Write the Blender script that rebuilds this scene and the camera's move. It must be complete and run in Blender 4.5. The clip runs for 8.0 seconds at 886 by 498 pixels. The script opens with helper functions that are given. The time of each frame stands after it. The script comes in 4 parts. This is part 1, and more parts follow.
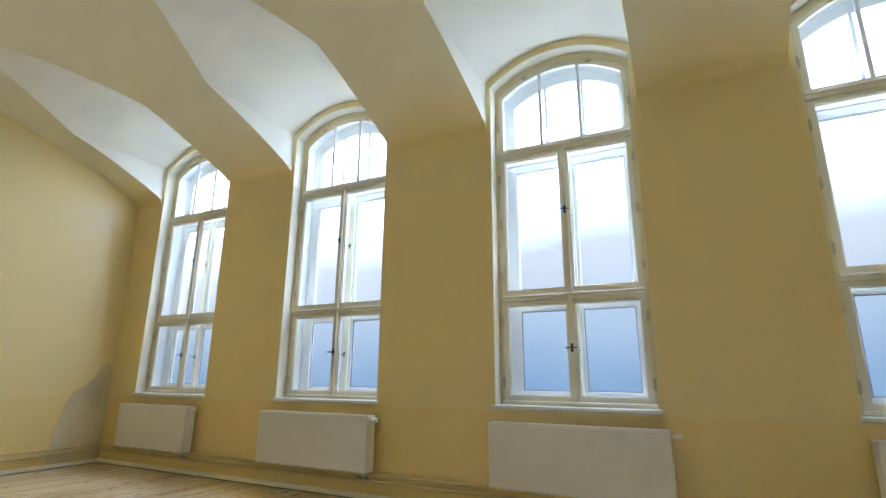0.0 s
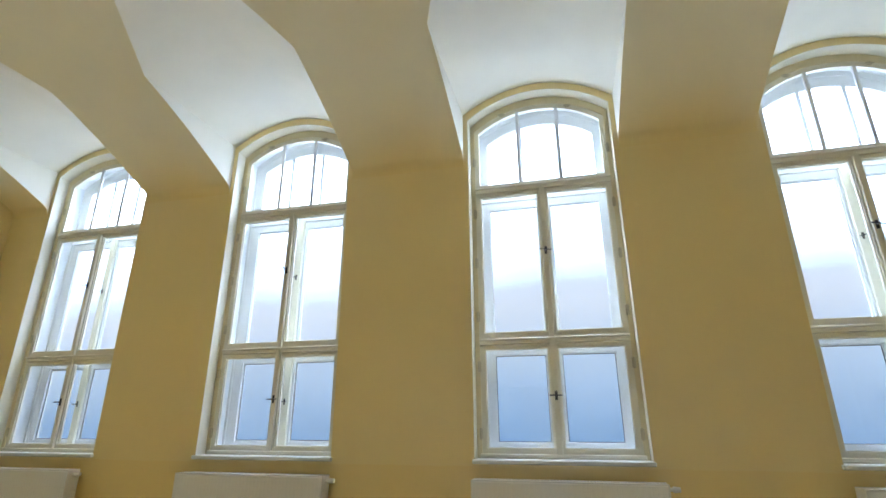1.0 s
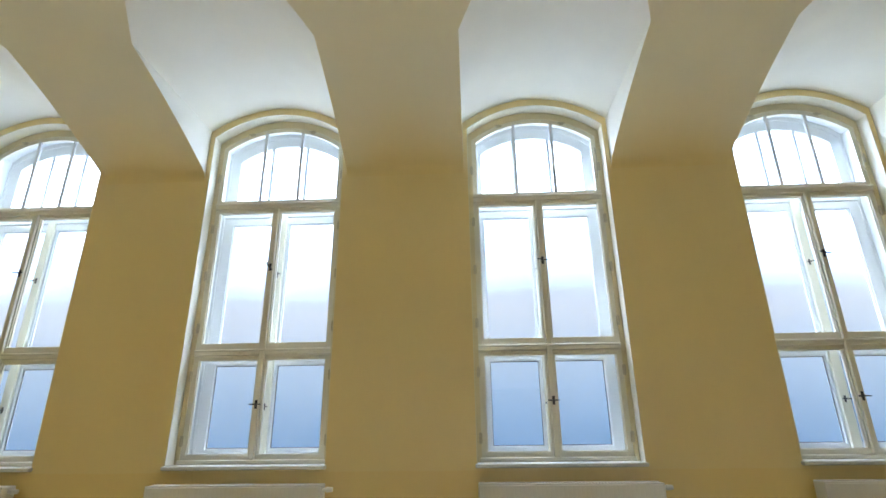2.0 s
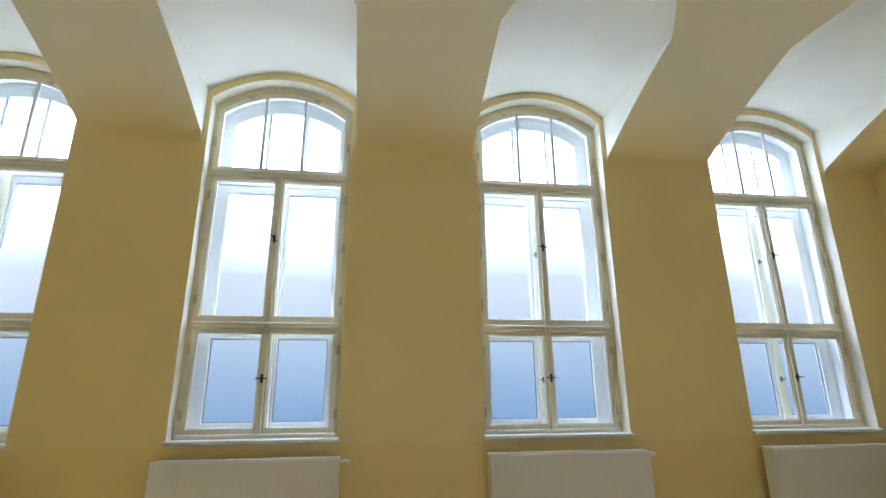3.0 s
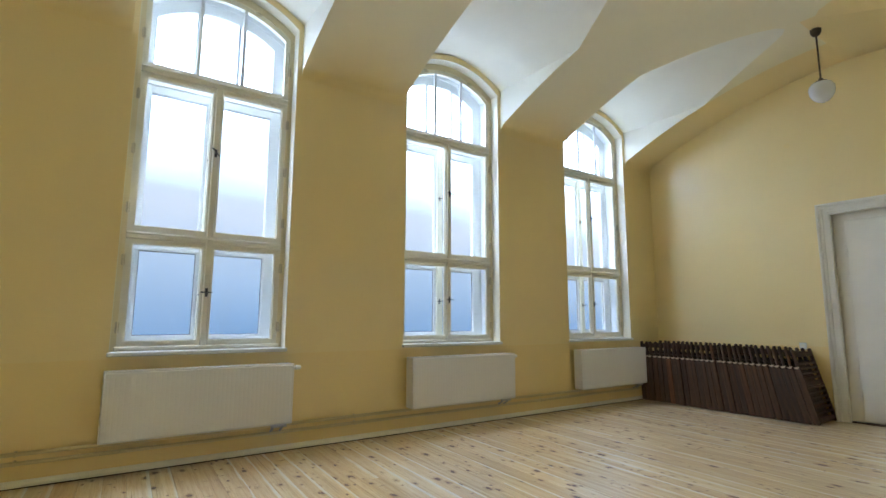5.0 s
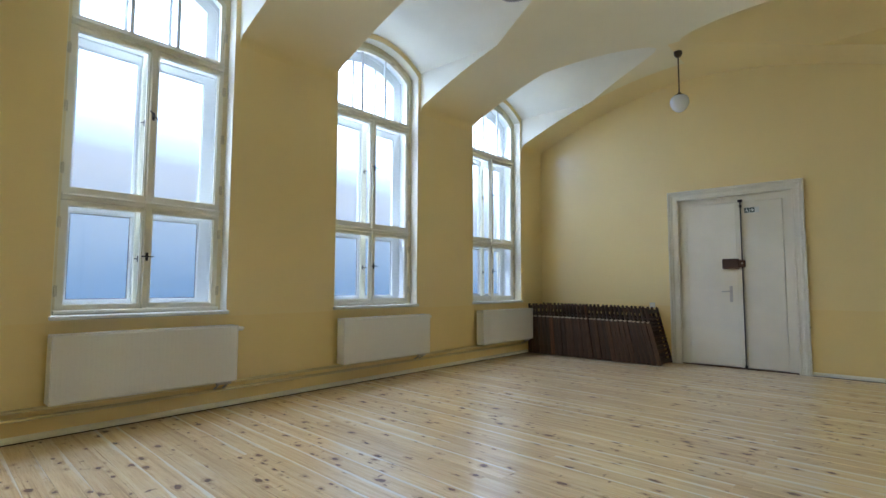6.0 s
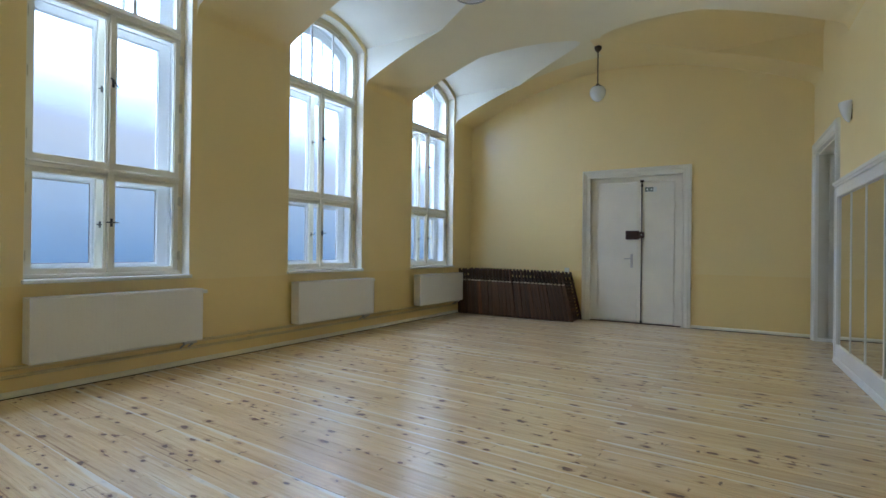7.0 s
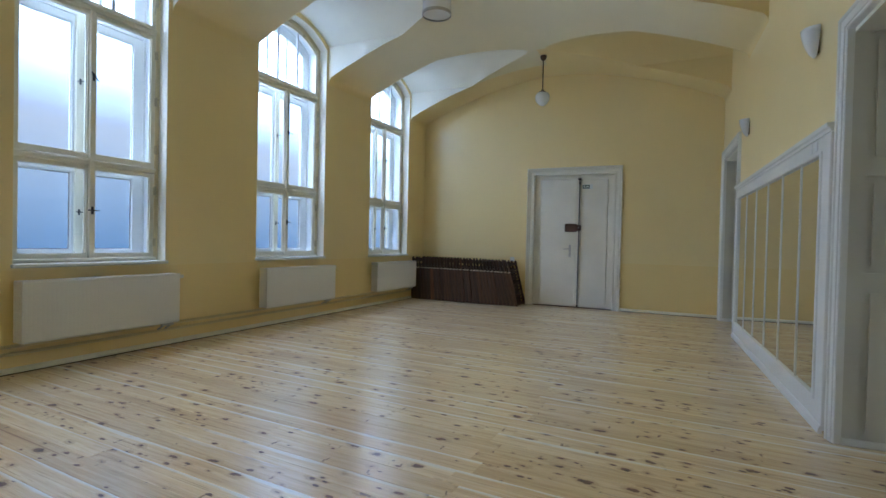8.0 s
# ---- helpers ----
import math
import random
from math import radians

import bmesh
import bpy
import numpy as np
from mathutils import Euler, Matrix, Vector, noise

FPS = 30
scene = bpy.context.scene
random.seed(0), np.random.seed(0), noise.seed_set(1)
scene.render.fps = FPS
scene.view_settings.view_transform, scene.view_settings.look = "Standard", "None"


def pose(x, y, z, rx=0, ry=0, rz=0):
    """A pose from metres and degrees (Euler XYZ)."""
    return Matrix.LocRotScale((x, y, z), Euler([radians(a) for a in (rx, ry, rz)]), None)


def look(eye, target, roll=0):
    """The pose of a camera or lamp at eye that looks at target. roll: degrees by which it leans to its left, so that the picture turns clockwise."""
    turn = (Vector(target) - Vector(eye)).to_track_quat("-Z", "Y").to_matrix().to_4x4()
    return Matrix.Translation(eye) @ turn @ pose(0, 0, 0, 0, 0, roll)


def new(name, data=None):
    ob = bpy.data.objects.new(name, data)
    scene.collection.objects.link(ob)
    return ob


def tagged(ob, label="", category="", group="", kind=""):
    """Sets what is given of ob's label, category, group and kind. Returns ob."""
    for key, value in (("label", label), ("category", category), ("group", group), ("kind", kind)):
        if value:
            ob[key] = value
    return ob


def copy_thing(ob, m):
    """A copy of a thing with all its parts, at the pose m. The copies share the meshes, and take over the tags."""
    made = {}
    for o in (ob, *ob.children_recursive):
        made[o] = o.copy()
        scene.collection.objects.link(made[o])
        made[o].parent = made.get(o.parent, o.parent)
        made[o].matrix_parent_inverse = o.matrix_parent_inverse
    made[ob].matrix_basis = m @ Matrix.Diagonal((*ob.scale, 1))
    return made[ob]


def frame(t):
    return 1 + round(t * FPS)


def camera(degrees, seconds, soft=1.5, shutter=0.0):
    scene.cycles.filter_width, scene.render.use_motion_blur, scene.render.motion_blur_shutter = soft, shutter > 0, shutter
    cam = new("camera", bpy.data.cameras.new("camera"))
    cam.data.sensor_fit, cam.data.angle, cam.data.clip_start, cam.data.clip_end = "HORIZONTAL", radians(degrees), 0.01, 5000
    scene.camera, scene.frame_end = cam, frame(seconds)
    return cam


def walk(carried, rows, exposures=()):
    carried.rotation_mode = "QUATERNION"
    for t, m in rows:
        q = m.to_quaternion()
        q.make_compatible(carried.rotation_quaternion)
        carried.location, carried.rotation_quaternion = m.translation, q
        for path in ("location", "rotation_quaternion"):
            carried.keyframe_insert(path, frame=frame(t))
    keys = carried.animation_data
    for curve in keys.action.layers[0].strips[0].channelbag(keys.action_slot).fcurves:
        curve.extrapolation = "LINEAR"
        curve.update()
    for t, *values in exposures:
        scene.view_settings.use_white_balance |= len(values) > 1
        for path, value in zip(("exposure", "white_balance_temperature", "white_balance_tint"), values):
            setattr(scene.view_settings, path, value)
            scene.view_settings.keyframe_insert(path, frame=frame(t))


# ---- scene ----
cam = camera(83.0, 8.0)
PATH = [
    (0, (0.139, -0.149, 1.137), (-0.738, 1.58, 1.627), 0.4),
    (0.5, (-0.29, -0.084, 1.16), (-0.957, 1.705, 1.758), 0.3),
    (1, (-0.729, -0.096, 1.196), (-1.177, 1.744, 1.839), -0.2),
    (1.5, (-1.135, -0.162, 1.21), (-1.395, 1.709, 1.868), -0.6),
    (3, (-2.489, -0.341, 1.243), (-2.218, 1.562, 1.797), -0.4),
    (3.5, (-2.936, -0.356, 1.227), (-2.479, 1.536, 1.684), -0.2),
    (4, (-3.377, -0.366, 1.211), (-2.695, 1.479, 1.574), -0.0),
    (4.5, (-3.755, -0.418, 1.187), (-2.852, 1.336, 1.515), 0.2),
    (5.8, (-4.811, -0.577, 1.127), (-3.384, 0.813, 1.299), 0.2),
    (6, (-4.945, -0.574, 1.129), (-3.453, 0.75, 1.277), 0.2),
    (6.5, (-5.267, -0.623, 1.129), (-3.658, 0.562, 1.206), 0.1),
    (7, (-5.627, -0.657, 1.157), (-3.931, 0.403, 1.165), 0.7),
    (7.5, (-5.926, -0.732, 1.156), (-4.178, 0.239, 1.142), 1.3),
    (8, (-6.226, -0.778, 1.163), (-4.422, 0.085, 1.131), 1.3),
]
EXPOSURES = [(0.0, -0.02, 6550, 10), (4.5, 0.0, 6400, 10), (6.5, -0.25, 5950, 10), (8.0, -0.40, 5650, 10)]
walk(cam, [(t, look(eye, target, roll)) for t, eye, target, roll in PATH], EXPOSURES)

# ---- world and daylight ----
world = bpy.data.worlds.new("world")
scene.world = world
world.use_nodes = True
wn = world.node_tree
sky = wn.nodes.new("ShaderNodeTexSky")
sky.sky_type = "NISHITA"
sky.sun_disc = False
sky.sun_elevation, sky.sun_rotation = radians(50), radians(180)
wn.links.new(sky.outputs["Color"], wn.nodes["Background"].inputs["Color"])
wn.nodes["Background"].inputs["Strength"].default_value = 0.08


# ---- plan, in metres ----
X_WEST, X_EAST = -7.1, 3.05
Y_WIN, Y_MID = 4.12, 1.43
SPAN = Y_WIN - Y_MID
Z_SPRING, Z_CROWN = 3.57, 4.27
WINDOWS = (-5.87, -3.405, -0.84, 1.695)
HALF = 0.6675            # half width of a window opening
SILL = 0.89
LUN = 0.710              # half width of a lunette
SKEW = 0.055            # the mirror wall stands slightly out of square
Y_MIRROR = -1.337
MIRROR_WALL = Matrix.Translation((X_EAST, Y_MIRROR, 0)) @ Matrix.Rotation(math.atan(SKEW), 4, "Z")
END_WALL = Matrix.Translation((X_EAST, 0, 0)) @ Matrix.Rotation(radians(90), 4, "Z")


# ---- node helpers ----
def material(name, rough=0.6, metal=0.0):
    m = bpy.data.materials.new(name)
    m.use_nodes = True
    t = m.node_tree
    b = t.nodes["Principled BSDF"]
    b.inputs["Roughness"].default_value = rough
    b.inputs["Metallic"].default_value = metal
    return m, t, b


def node(t, kind, **sets):
    n = t.nodes.new(kind)
    for k, v in sets.items():
        n.inputs[k.replace("_", " ")].default_value = v
    return n


def coords(t, scale=(1, 1, 1), which="Object"):
    c = t.nodes.new("ShaderNodeTexCoord")
    m = t.nodes.new("ShaderNodeMapping")
    m.inputs["Scale"].default_value = scale
    t.links.new(c.outputs[which], m.inputs["Vector"])
    return m.outputs["Vector"]


def noise_at(t, vec, scale, detail=4.0, rough=0.55):
    n = node(t, "ShaderNodeTexNoise", Scale=scale, Detail=detail, Roughness=rough)
    t.links.new(vec, n.inputs["Vector"])
    return n.outputs["Fac"]


def ramp(t, fac, stops):
    r = t.nodes.new("ShaderNodeValToRGB")
    e = r.color_ramp.elements
    while len(e) < len(stops):
        e.new(0.5)
    for s, (p, c) in zip(e, stops):
        s.position = p
        s.color = (*c, 1) if len(c) == 3 else c
    t.links.new(fac, r.inputs["Fac"])
    return r.outputs["Color"]


def mix(t, fac, a, b, blend="MIX"):
    n = t.nodes.new("ShaderNodeMix")
    n.data_type, n.blend_type = "RGBA", blend
    for sock, val in ((n.inputs[0], fac), (n.inputs[6], a), (n.inputs[7], b)):
        if isinstance(val, (int, float)):
            sock.default_value = val
        elif isinstance(val, tuple):
            sock.default_value = (*val, 1)
        else:
            t.links.new(val, sock)
    return n.outputs[2]


def bump(t, b, height, strength, distance):
    n = node(t, "ShaderNodeBump", Strength=strength, Distance=distance)
    t.links.new(height, n.inputs["Height"])
    t.links.new(n.outputs["Normal"], b.inputs["Normal"])


def painted(name, colour, rough=0.5, grain=40.0, strength=0.15, stain=0.06):
    """A coat of paint with brush grain and faint large unevenness."""
    m, t, b = material(name, rough)
    v = coords(t)
    big = noise_at(t, v, 1.3, 5)
    fine = noise_at(t, v, grain, 3)
    dark = tuple(c * (1 - 2 * stain) for c in colour)
    lite = tuple(min(1, c * (1 + stain)) for c in colour)
    t.links.new(ramp(t, big, [(0.3, dark), (0.7, lite)]), b.inputs["Base Color"])
    t.links.new(ramp(t, fine, [(0.2, (rough * 0.8,) * 3), (0.8, (min(1, rough * 1.2),) * 3)]), b.inputs["Roughness"])
    bump(t, b, fine, strength, 0.004)
    return m


def wall_paint(name, colour, dado):
    """Yellow limewash above a slightly deeper oil-painted dado, on trowelled plaster."""
    m, t, b = material(name, 0.62)
    v = coords(t)
    big = noise_at(t, v, 0.8, 6)
    mid = noise_at(t, v, 5.0, 4)
    fine = noise_at(t, v, 60.0, 3)
    base = ramp(t, big, [(0.3, tuple(c * 0.95 for c in colour)), (0.7, colour)])
    low = ramp(t, big, [(0.3, tuple(c * 0.95 for c in dado)), (0.7, dado)])
    sep = t.nodes.new("ShaderNodeSeparateXYZ")
    t.links.new(v, sep.inputs[0])
    wob = node(t, "ShaderNodeMath")
    wob.operation = "MULTIPLY_ADD"
    t.links.new(mid, wob.inputs[0])
    wob.inputs[1].default_value = 0.02
    t.links.new(sep.outputs["Z"], wob.inputs[2])
    edge = node(t, "ShaderNodeMapRange")
    for k, val in (("From Min", 0.845), ("From Max", 0.86)):
        edge.inputs[k].default_value = val
    t.links.new(wob.outputs[0], edge.inputs["Value"])
    t.links.new(mix(t, edge.outputs["Result"], low, base), b.inputs["Base Color"])
    ro = node(t, "ShaderNodeMapRange")
    ro.inputs["To Min"].default_value, ro.inputs["To Max"].default_value = 0.30, 0.31
    t.links.new(edge.outputs["Result"], ro.inputs["Value"])
    t.links.new(ro.outputs["Result"], b.inputs["Roughness"])
    b.inputs["Specular IOR Level"].default_value = 0.85
    h = mix(t, 0.75, fine, mid)
    bump(t, b, h, 0.25, 0.006)
    return m


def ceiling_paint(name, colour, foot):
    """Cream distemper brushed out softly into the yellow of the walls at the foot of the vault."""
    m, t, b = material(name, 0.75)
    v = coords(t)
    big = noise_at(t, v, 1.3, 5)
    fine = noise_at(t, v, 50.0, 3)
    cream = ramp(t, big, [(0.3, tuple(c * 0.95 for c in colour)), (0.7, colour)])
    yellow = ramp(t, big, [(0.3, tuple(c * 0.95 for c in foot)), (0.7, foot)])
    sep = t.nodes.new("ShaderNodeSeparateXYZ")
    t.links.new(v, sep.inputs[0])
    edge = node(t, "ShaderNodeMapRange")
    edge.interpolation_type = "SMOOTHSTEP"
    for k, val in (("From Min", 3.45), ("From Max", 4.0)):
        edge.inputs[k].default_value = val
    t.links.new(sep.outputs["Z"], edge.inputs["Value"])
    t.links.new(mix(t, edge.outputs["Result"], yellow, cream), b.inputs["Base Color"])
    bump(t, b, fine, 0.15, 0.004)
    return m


def pine(name):
    """Oiled pine boards: long grain, pale sapwood, red-brown knots; each board its own tone."""
    m, t, b = material(name, 0.34)
    info = t.nodes.new("ShaderNodeObjectInfo")
    shift = node(t, "ShaderNodeMath")
    shift.operation = "MULTIPLY"
    shift.inputs[1].default_value = 73.0
    t.links.new(info.outputs["Random"], shift.inputs[0])
    c = t.nodes.new("ShaderNodeTexCoord")
    add = t.nodes.new("ShaderNodeVectorMath")
    comb = t.nodes.new("ShaderNodeCombineXYZ")
    t.links.new(shift.outputs[0], comb.inputs["X"])
    t.links.new(shift.outputs[0], comb.inputs["Y"])
    t.links.new(c.outputs["Object"], add.inputs[0])
    t.links.new(comb.outputs[0], add.inputs[1])

    def scaled(s):
        n = t.nodes.new("ShaderNodeMapping")
        n.inputs["Scale"].default_value = s
        t.links.new(add.outputs[0], n.inputs["Vector"])
        return n.outputs["Vector"]

    # knots: one cell in a few carries one
    warp = noise_at(t, scaled((16, 9, 1)), 2.0, 3)

    # some boards are full of knots, others nearly clear
    own = node(t, "ShaderNodeMath")
    own.operation = "MULTIPLY"
    own.inputs[1].default_value = 17.3
    t.links.new(info.outputs["Random"], own.inputs[0])
    part_of = node(t, "ShaderNodeMath")
    part_of.operation = "FRACT"
    t.links.new(own.outputs[0], part_of.inputs[0])

    def plenty(cell):
        n = node(t, "ShaderNodeMath")
        n.operation = "MULTIPLY_ADD"
        t.links.new(part_of.outputs[0], n.inputs[0])
        n.inputs[1].default_value = -0.26
        t.links.new(cell, n.inputs[2])
        return n.outputs[0]

    def knots(scale, share, radius, spread, wander):
        bend = node(t, "ShaderNodeTexNoise", Scale=1.0, Detail=3.0, Roughness=0.6)
        t.links.new(scaled((26, 16, 1)), bend.inputs["Vector"])
        pull = t.nodes.new("ShaderNodeVectorMath")
        pull.operation = "MULTIPLY_ADD"
        t.links.new(bend.outputs["Color"], pull.inputs[0])
        pull.inputs[1].default_value = (wander, wander, 0.0)
        t.links.new(scaled(scale), pull.inputs[2])
        vor = t.nodes.new("ShaderNodeTexVoronoi")
        vor.voronoi_dimensions = "2D"
        vor.inputs["Scale"].default_value = 1.0
        vor.inputs["Randomness"].default_value = 1.0
        t.links.new(pull.outputs[0], vor.inputs["Vector"])
        sepc = t.nodes.new("ShaderNodeSeparateColor")
        t.links.new(vor.outputs["Color"], sepc.inputs[0])
        size = node(t, "ShaderNodeMath")
        size.operation = "MULTIPLY_ADD"
        t.links.new(sepc.outputs[1], size.inputs[0])
        size.inputs[1].default_value = spread
        t.links.new(vor.outputs["Distance"], size.inputs[2])
        has = node(t, "ShaderNodeMath")
        has.operation = "GREATER_THAN"
        has.inputs[1].default_value = 1 - share
        t.links.new(plenty(sepc.outputs[0]), has.inputs[0])
        inner = ramp(t, size.outputs[0], [(radius * 0.8, (1, 1, 1)), (radius, (0, 0, 0))])
        outer = ramp(t, size.outputs[0], [(radius * 0.9, (1, 1, 1)), (radius * 1.9, (0, 0, 0))])
        none = (0, 0, 0)
        return mix(t, has.outputs[0], none, inner), mix(t, has.outputs[0], none, outer)

    round_core, round_halo = knots((8.0, 4.6, 0.0), 0.46, 0.182, 0.15, 0.35)
    pin_core, pin_halo = knots((19.0, 10.0, 0.0), 0.22, 0.25, 0.18, 0.30)
    spike_core, spike_halo = knots((5.5, 15.0, 0.0), 0.24, 0.13, 0.10, 0.70)
    core = mix(t, 1.0, mix(t, 1.0, round_core, pin_core, "LIGHTEN"), mix(t, 0.8, (0, 0, 0), spike_core), "LIGHTEN")
    halo = mix(t, 1.0, mix(t, 1.0, round_halo, mix(t, 0.6, (0, 0, 0), pin_halo), "LIGHTEN"), mix(t, 0.5, (0, 0, 0), spike_halo), "LIGHTEN")
    # grain bends round the knots
    gv = t.nodes.new("ShaderNodeVectorMath")
    gv.operation = "ADD"
    t.links.new(scaled((34, 1.1, 1)), gv.inputs[0])
    hb = t.nodes.new("ShaderNodeVectorMath")
    hb.operation = "SCALE"
    hb.inputs["Scale"].default_value = 1.6
    t.links.new(halo, hb.inputs[0])
    t.links.new(hb.outputs[0], gv.inputs[1])
    grain = noise_at(t, gv.outputs[0], 1.0, 5, 0.6)
    fine = noise_at(t, scaled((240, 6, 1)), 1.0, 2)
    broad = noise_at(t, scaled((5, 0.9, 1)), 1.0, 4)
    wood = ramp(t, grain, [(0.30, (0.46, 0.255, 0.095)), (0.42, (0.71, 0.48, 0.22)), (0.52, (0.83, 0.62, 0.325)), (0.65, (0.92, 0.77, 0.48))])
    wood = mix(t, 0.45, wood, ramp(t, broad, [(0.32, (0.62, 0.39, 0.17)), (0.5, (0.82, 0.625, 0.33)), (0.68, (0.94, 0.81, 0.54))]))
    tone = ramp(t, info.outputs["Random"], [(0.0, (0.84, 0.77, 0.68)), (0.2, (1.02, 1.0, 0.97)), (0.4, (0.90, 0.84, 0.76)), (0.55, (1.10, 1.12, 1.14)), (0.65, (1.0, 0.97, 0.92)), (0.8, (0.97, 0.92, 0.85)), (1.0, (1.05, 1.04, 1.01))])
    wood = mix(t, 0.9, wood, tone, "MULTIPLY")
    pores = ramp(t, fine, [(0.30, (0.72, 0.64, 0.55)), (0.48, (1, 1, 1))])
    wood = mix(t, 0.7, wood, pores, "MULTIPLY")
    streak = noise_at(t, scaled((46, 0.55, 1)), 1.0, 4, 0.6)
    wood = mix(t, 1.0, wood, ramp(t, streak, [(0.30, (0.52, 0.36, 0.22)), (0.39, (1, 1, 1))]), "MULTIPLY")
    wood = mix(t, halo, wood, mix(t, 0.55, wood, (0.36, 0.17, 0.06)))
    wood = mix(t, core, wood, ramp(t, warp, [(0.35, (0.060, 0.020, 0.008)), (0.65, (0.23, 0.078, 0.022))]))
    # pale sapwood along one edge of many boards
    sx = t.nodes.new("ShaderNodeSeparateXYZ")
    t.links.new(c.outputs["Object"], sx.inputs[0])
    wobble = node(t, "ShaderNodeMath")
    wobble.operation = "MULTIPLY_ADD"
    t.links.new(broad, wobble.inputs[0])
    wobble.inputs[1].default_value = 0.10
    t.links.new(sx.outputs["X"], wobble.inputs[2])
    edge = ramp(t, wobble.outputs[0], [(0.100, (0, 0, 0)), (0.108, (0.85,) * 3)])
    often = ramp(t, mix(t, 0.55, broad, info.outputs["Random"]), [(0.47, (0, 0, 0)), (0.53, (1, 1, 1))])
    wood = mix(t, mix(t, 1.0, edge, often, "MULTIPLY"), wood, (0.92, 0.86, 0.72))
    line = ramp(t, sx.outputs["X"], [(0.0625, (0, 0, 0)), (0.0640, (1, 1, 1))])
    some = ramp(t, mix(t, 0.5, broad, info.outputs["Random"]), [(0.46, (0, 0, 0)), (0.52, (0.8,) * 3)])
    wood = mix(t, mix(t, 1.0, line, some, "MULTIPLY"), wood, (0.92, 0.87, 0.76))
    t.links.new(wood, b.inputs["Base Color"])
    t.links.new(ramp(t, broad, [(0.3, (0.30,) * 3), (0.7, (0.46,) * 3)]), b.inputs["Roughness"])
    bump(t, b, mix(t, 0.5, grain, fine), 0.22, 0.002)
    b.inputs["Specular IOR Level"].default_value = 0.75
    b.inputs["Coat Weight"].default_value = 1.0
    b.inputs["Coat IOR"].default_value = 1.62
    b.inputs["Coat Roughness"].default_value = 0.20
    return m


def dark_wood(name):
    m, t, b = material(name, 0.5)
    info = t.nodes.new("ShaderNodeObjectInfo")
    v = coords(t, (30, 30, 2.2))
    g = noise_at(t, v, 1.0, 5)
    col = ramp(t, g, [(0.3, (0.038, 0.018, 0.009)), (0.6, (0.088, 0.043, 0.020)), (0.8, (0.130, 0.066, 0.031))])
    tone = ramp(t, info.outputs["Random"], [(0.0, (0.65, 0.62, 0.6)), (0.8, (1.1, 1.05, 1.0)), (0.95, (1.4, 1.25, 1.1)), (1.0, (2.4, 1.9, 1.4))])
    t.links.new(mix(t, 1.0, col, tone, "MULTIPLY"), b.inputs["Base Color"])
    bump(t, b, g, 0.2, 0.002)
    return m


def pane_glass(name, rough, tint):
    m = bpy.data.materials.new(name)
    m.use_nodes = True
    t = m.node_tree
    for n in list(t.nodes):
        if n.type != "OUTPUT_MATERIAL":
            t.nodes.remove(n)
    g = t.nodes.new("ShaderNodeBsdfGlass")
    g.inputs["IOR"].default_value = 1.45
    g.inputs["Color"].default_value = (*tint, 1)
    v = coords(t)
    streak = noise_at(t, v, 3.0, 5)
    t.links.new(ramp(t, streak, [(0.3, (rough * 0.7,) * 3), (0.75, (rough * 1.25,) * 3)]), g.inputs["Roughness"])
    t.links.new(g.outputs[0], [n for n in t.nodes if n.type == "OUTPUT_MATERIAL"][0].inputs["Surface"])
    return m


def court_light(name):
    """The bright sky over a shaded courtyard: bluish shade below, open sky above, a soft roof line between."""
    m = bpy.data.materials.new(name)
    m.use_nodes = True
    t = m.node_tree
    for n in list(t.nodes):
        if n.type != "OUTPUT_MATERIAL":
            t.nodes.remove(n)
    e = t.nodes.new("ShaderNodeEmission")
    v = coords(t)
    sep = t.nodes.new("ShaderNodeSeparateXYZ")
    t.links.new(v, sep.inputs[0])
    wob = noise_at(t, coords(t, (0.35, 1, 0.9)), 1.0, 3)
    z = node(t, "ShaderNodeMath")
    z.operation = "MULTIPLY_ADD"
    t.links.new(wob, z.inputs[0])
    z.inputs[1].default_value = 0.5
    t.links.new(sep.outputs["Z"], z.inputs[2])
    span = node(t, "ShaderNodeMapRange")
    for k, val in (("From Min", 0.25), ("From Max", 9.25)):
        span.inputs[k].default_value = val
    t.links.new(z.outputs[0], span.inputs["Value"])
    def at(h):
        return h / 9.0
    low = ramp(t, span.outputs["Result"], [
        (at(0.0), (0.13, 0.27, 0.57)), (at(0.9), (0.27, 0.46, 0.79)), (at(1.7), (0.54, 0.71, 1.0)),
        (at(2.4), (0.84, 0.92, 1.12))])
    col = mix(t, ramp(t, span.outputs["Result"], [(at(2.55), (0, 0, 0)), (at(2.9), (1, 1, 1))]), low, (0.765, 0.955, 1.38))
    st = ramp(t, span.outputs["Result"], [(at(h), (v / COURT,) * 3) for h, v in ((2.6, 1.0), (2.9, 1.8), (3.5, 5.0), (4.2, 15.0), (4.8, 32.0), (5.5, 0.75 * COURT), (8.8, COURT))])
    mul = node(t, "ShaderNodeMath")
    mul.operation = "MULTIPLY"
    t.links.new(st, mul.inputs[0])
    mul.inputs[1].default_value = COURT
    t.links.new(mul.outputs[0], e.inputs["Strength"])
    t.links.new(col, e.inputs["Color"])
    t.links.new(e.outputs[0], [n for n in t.nodes if n.type == "OUTPUT_MATERIAL"][0].inputs["Surface"])
    return m


COURT = 62.0

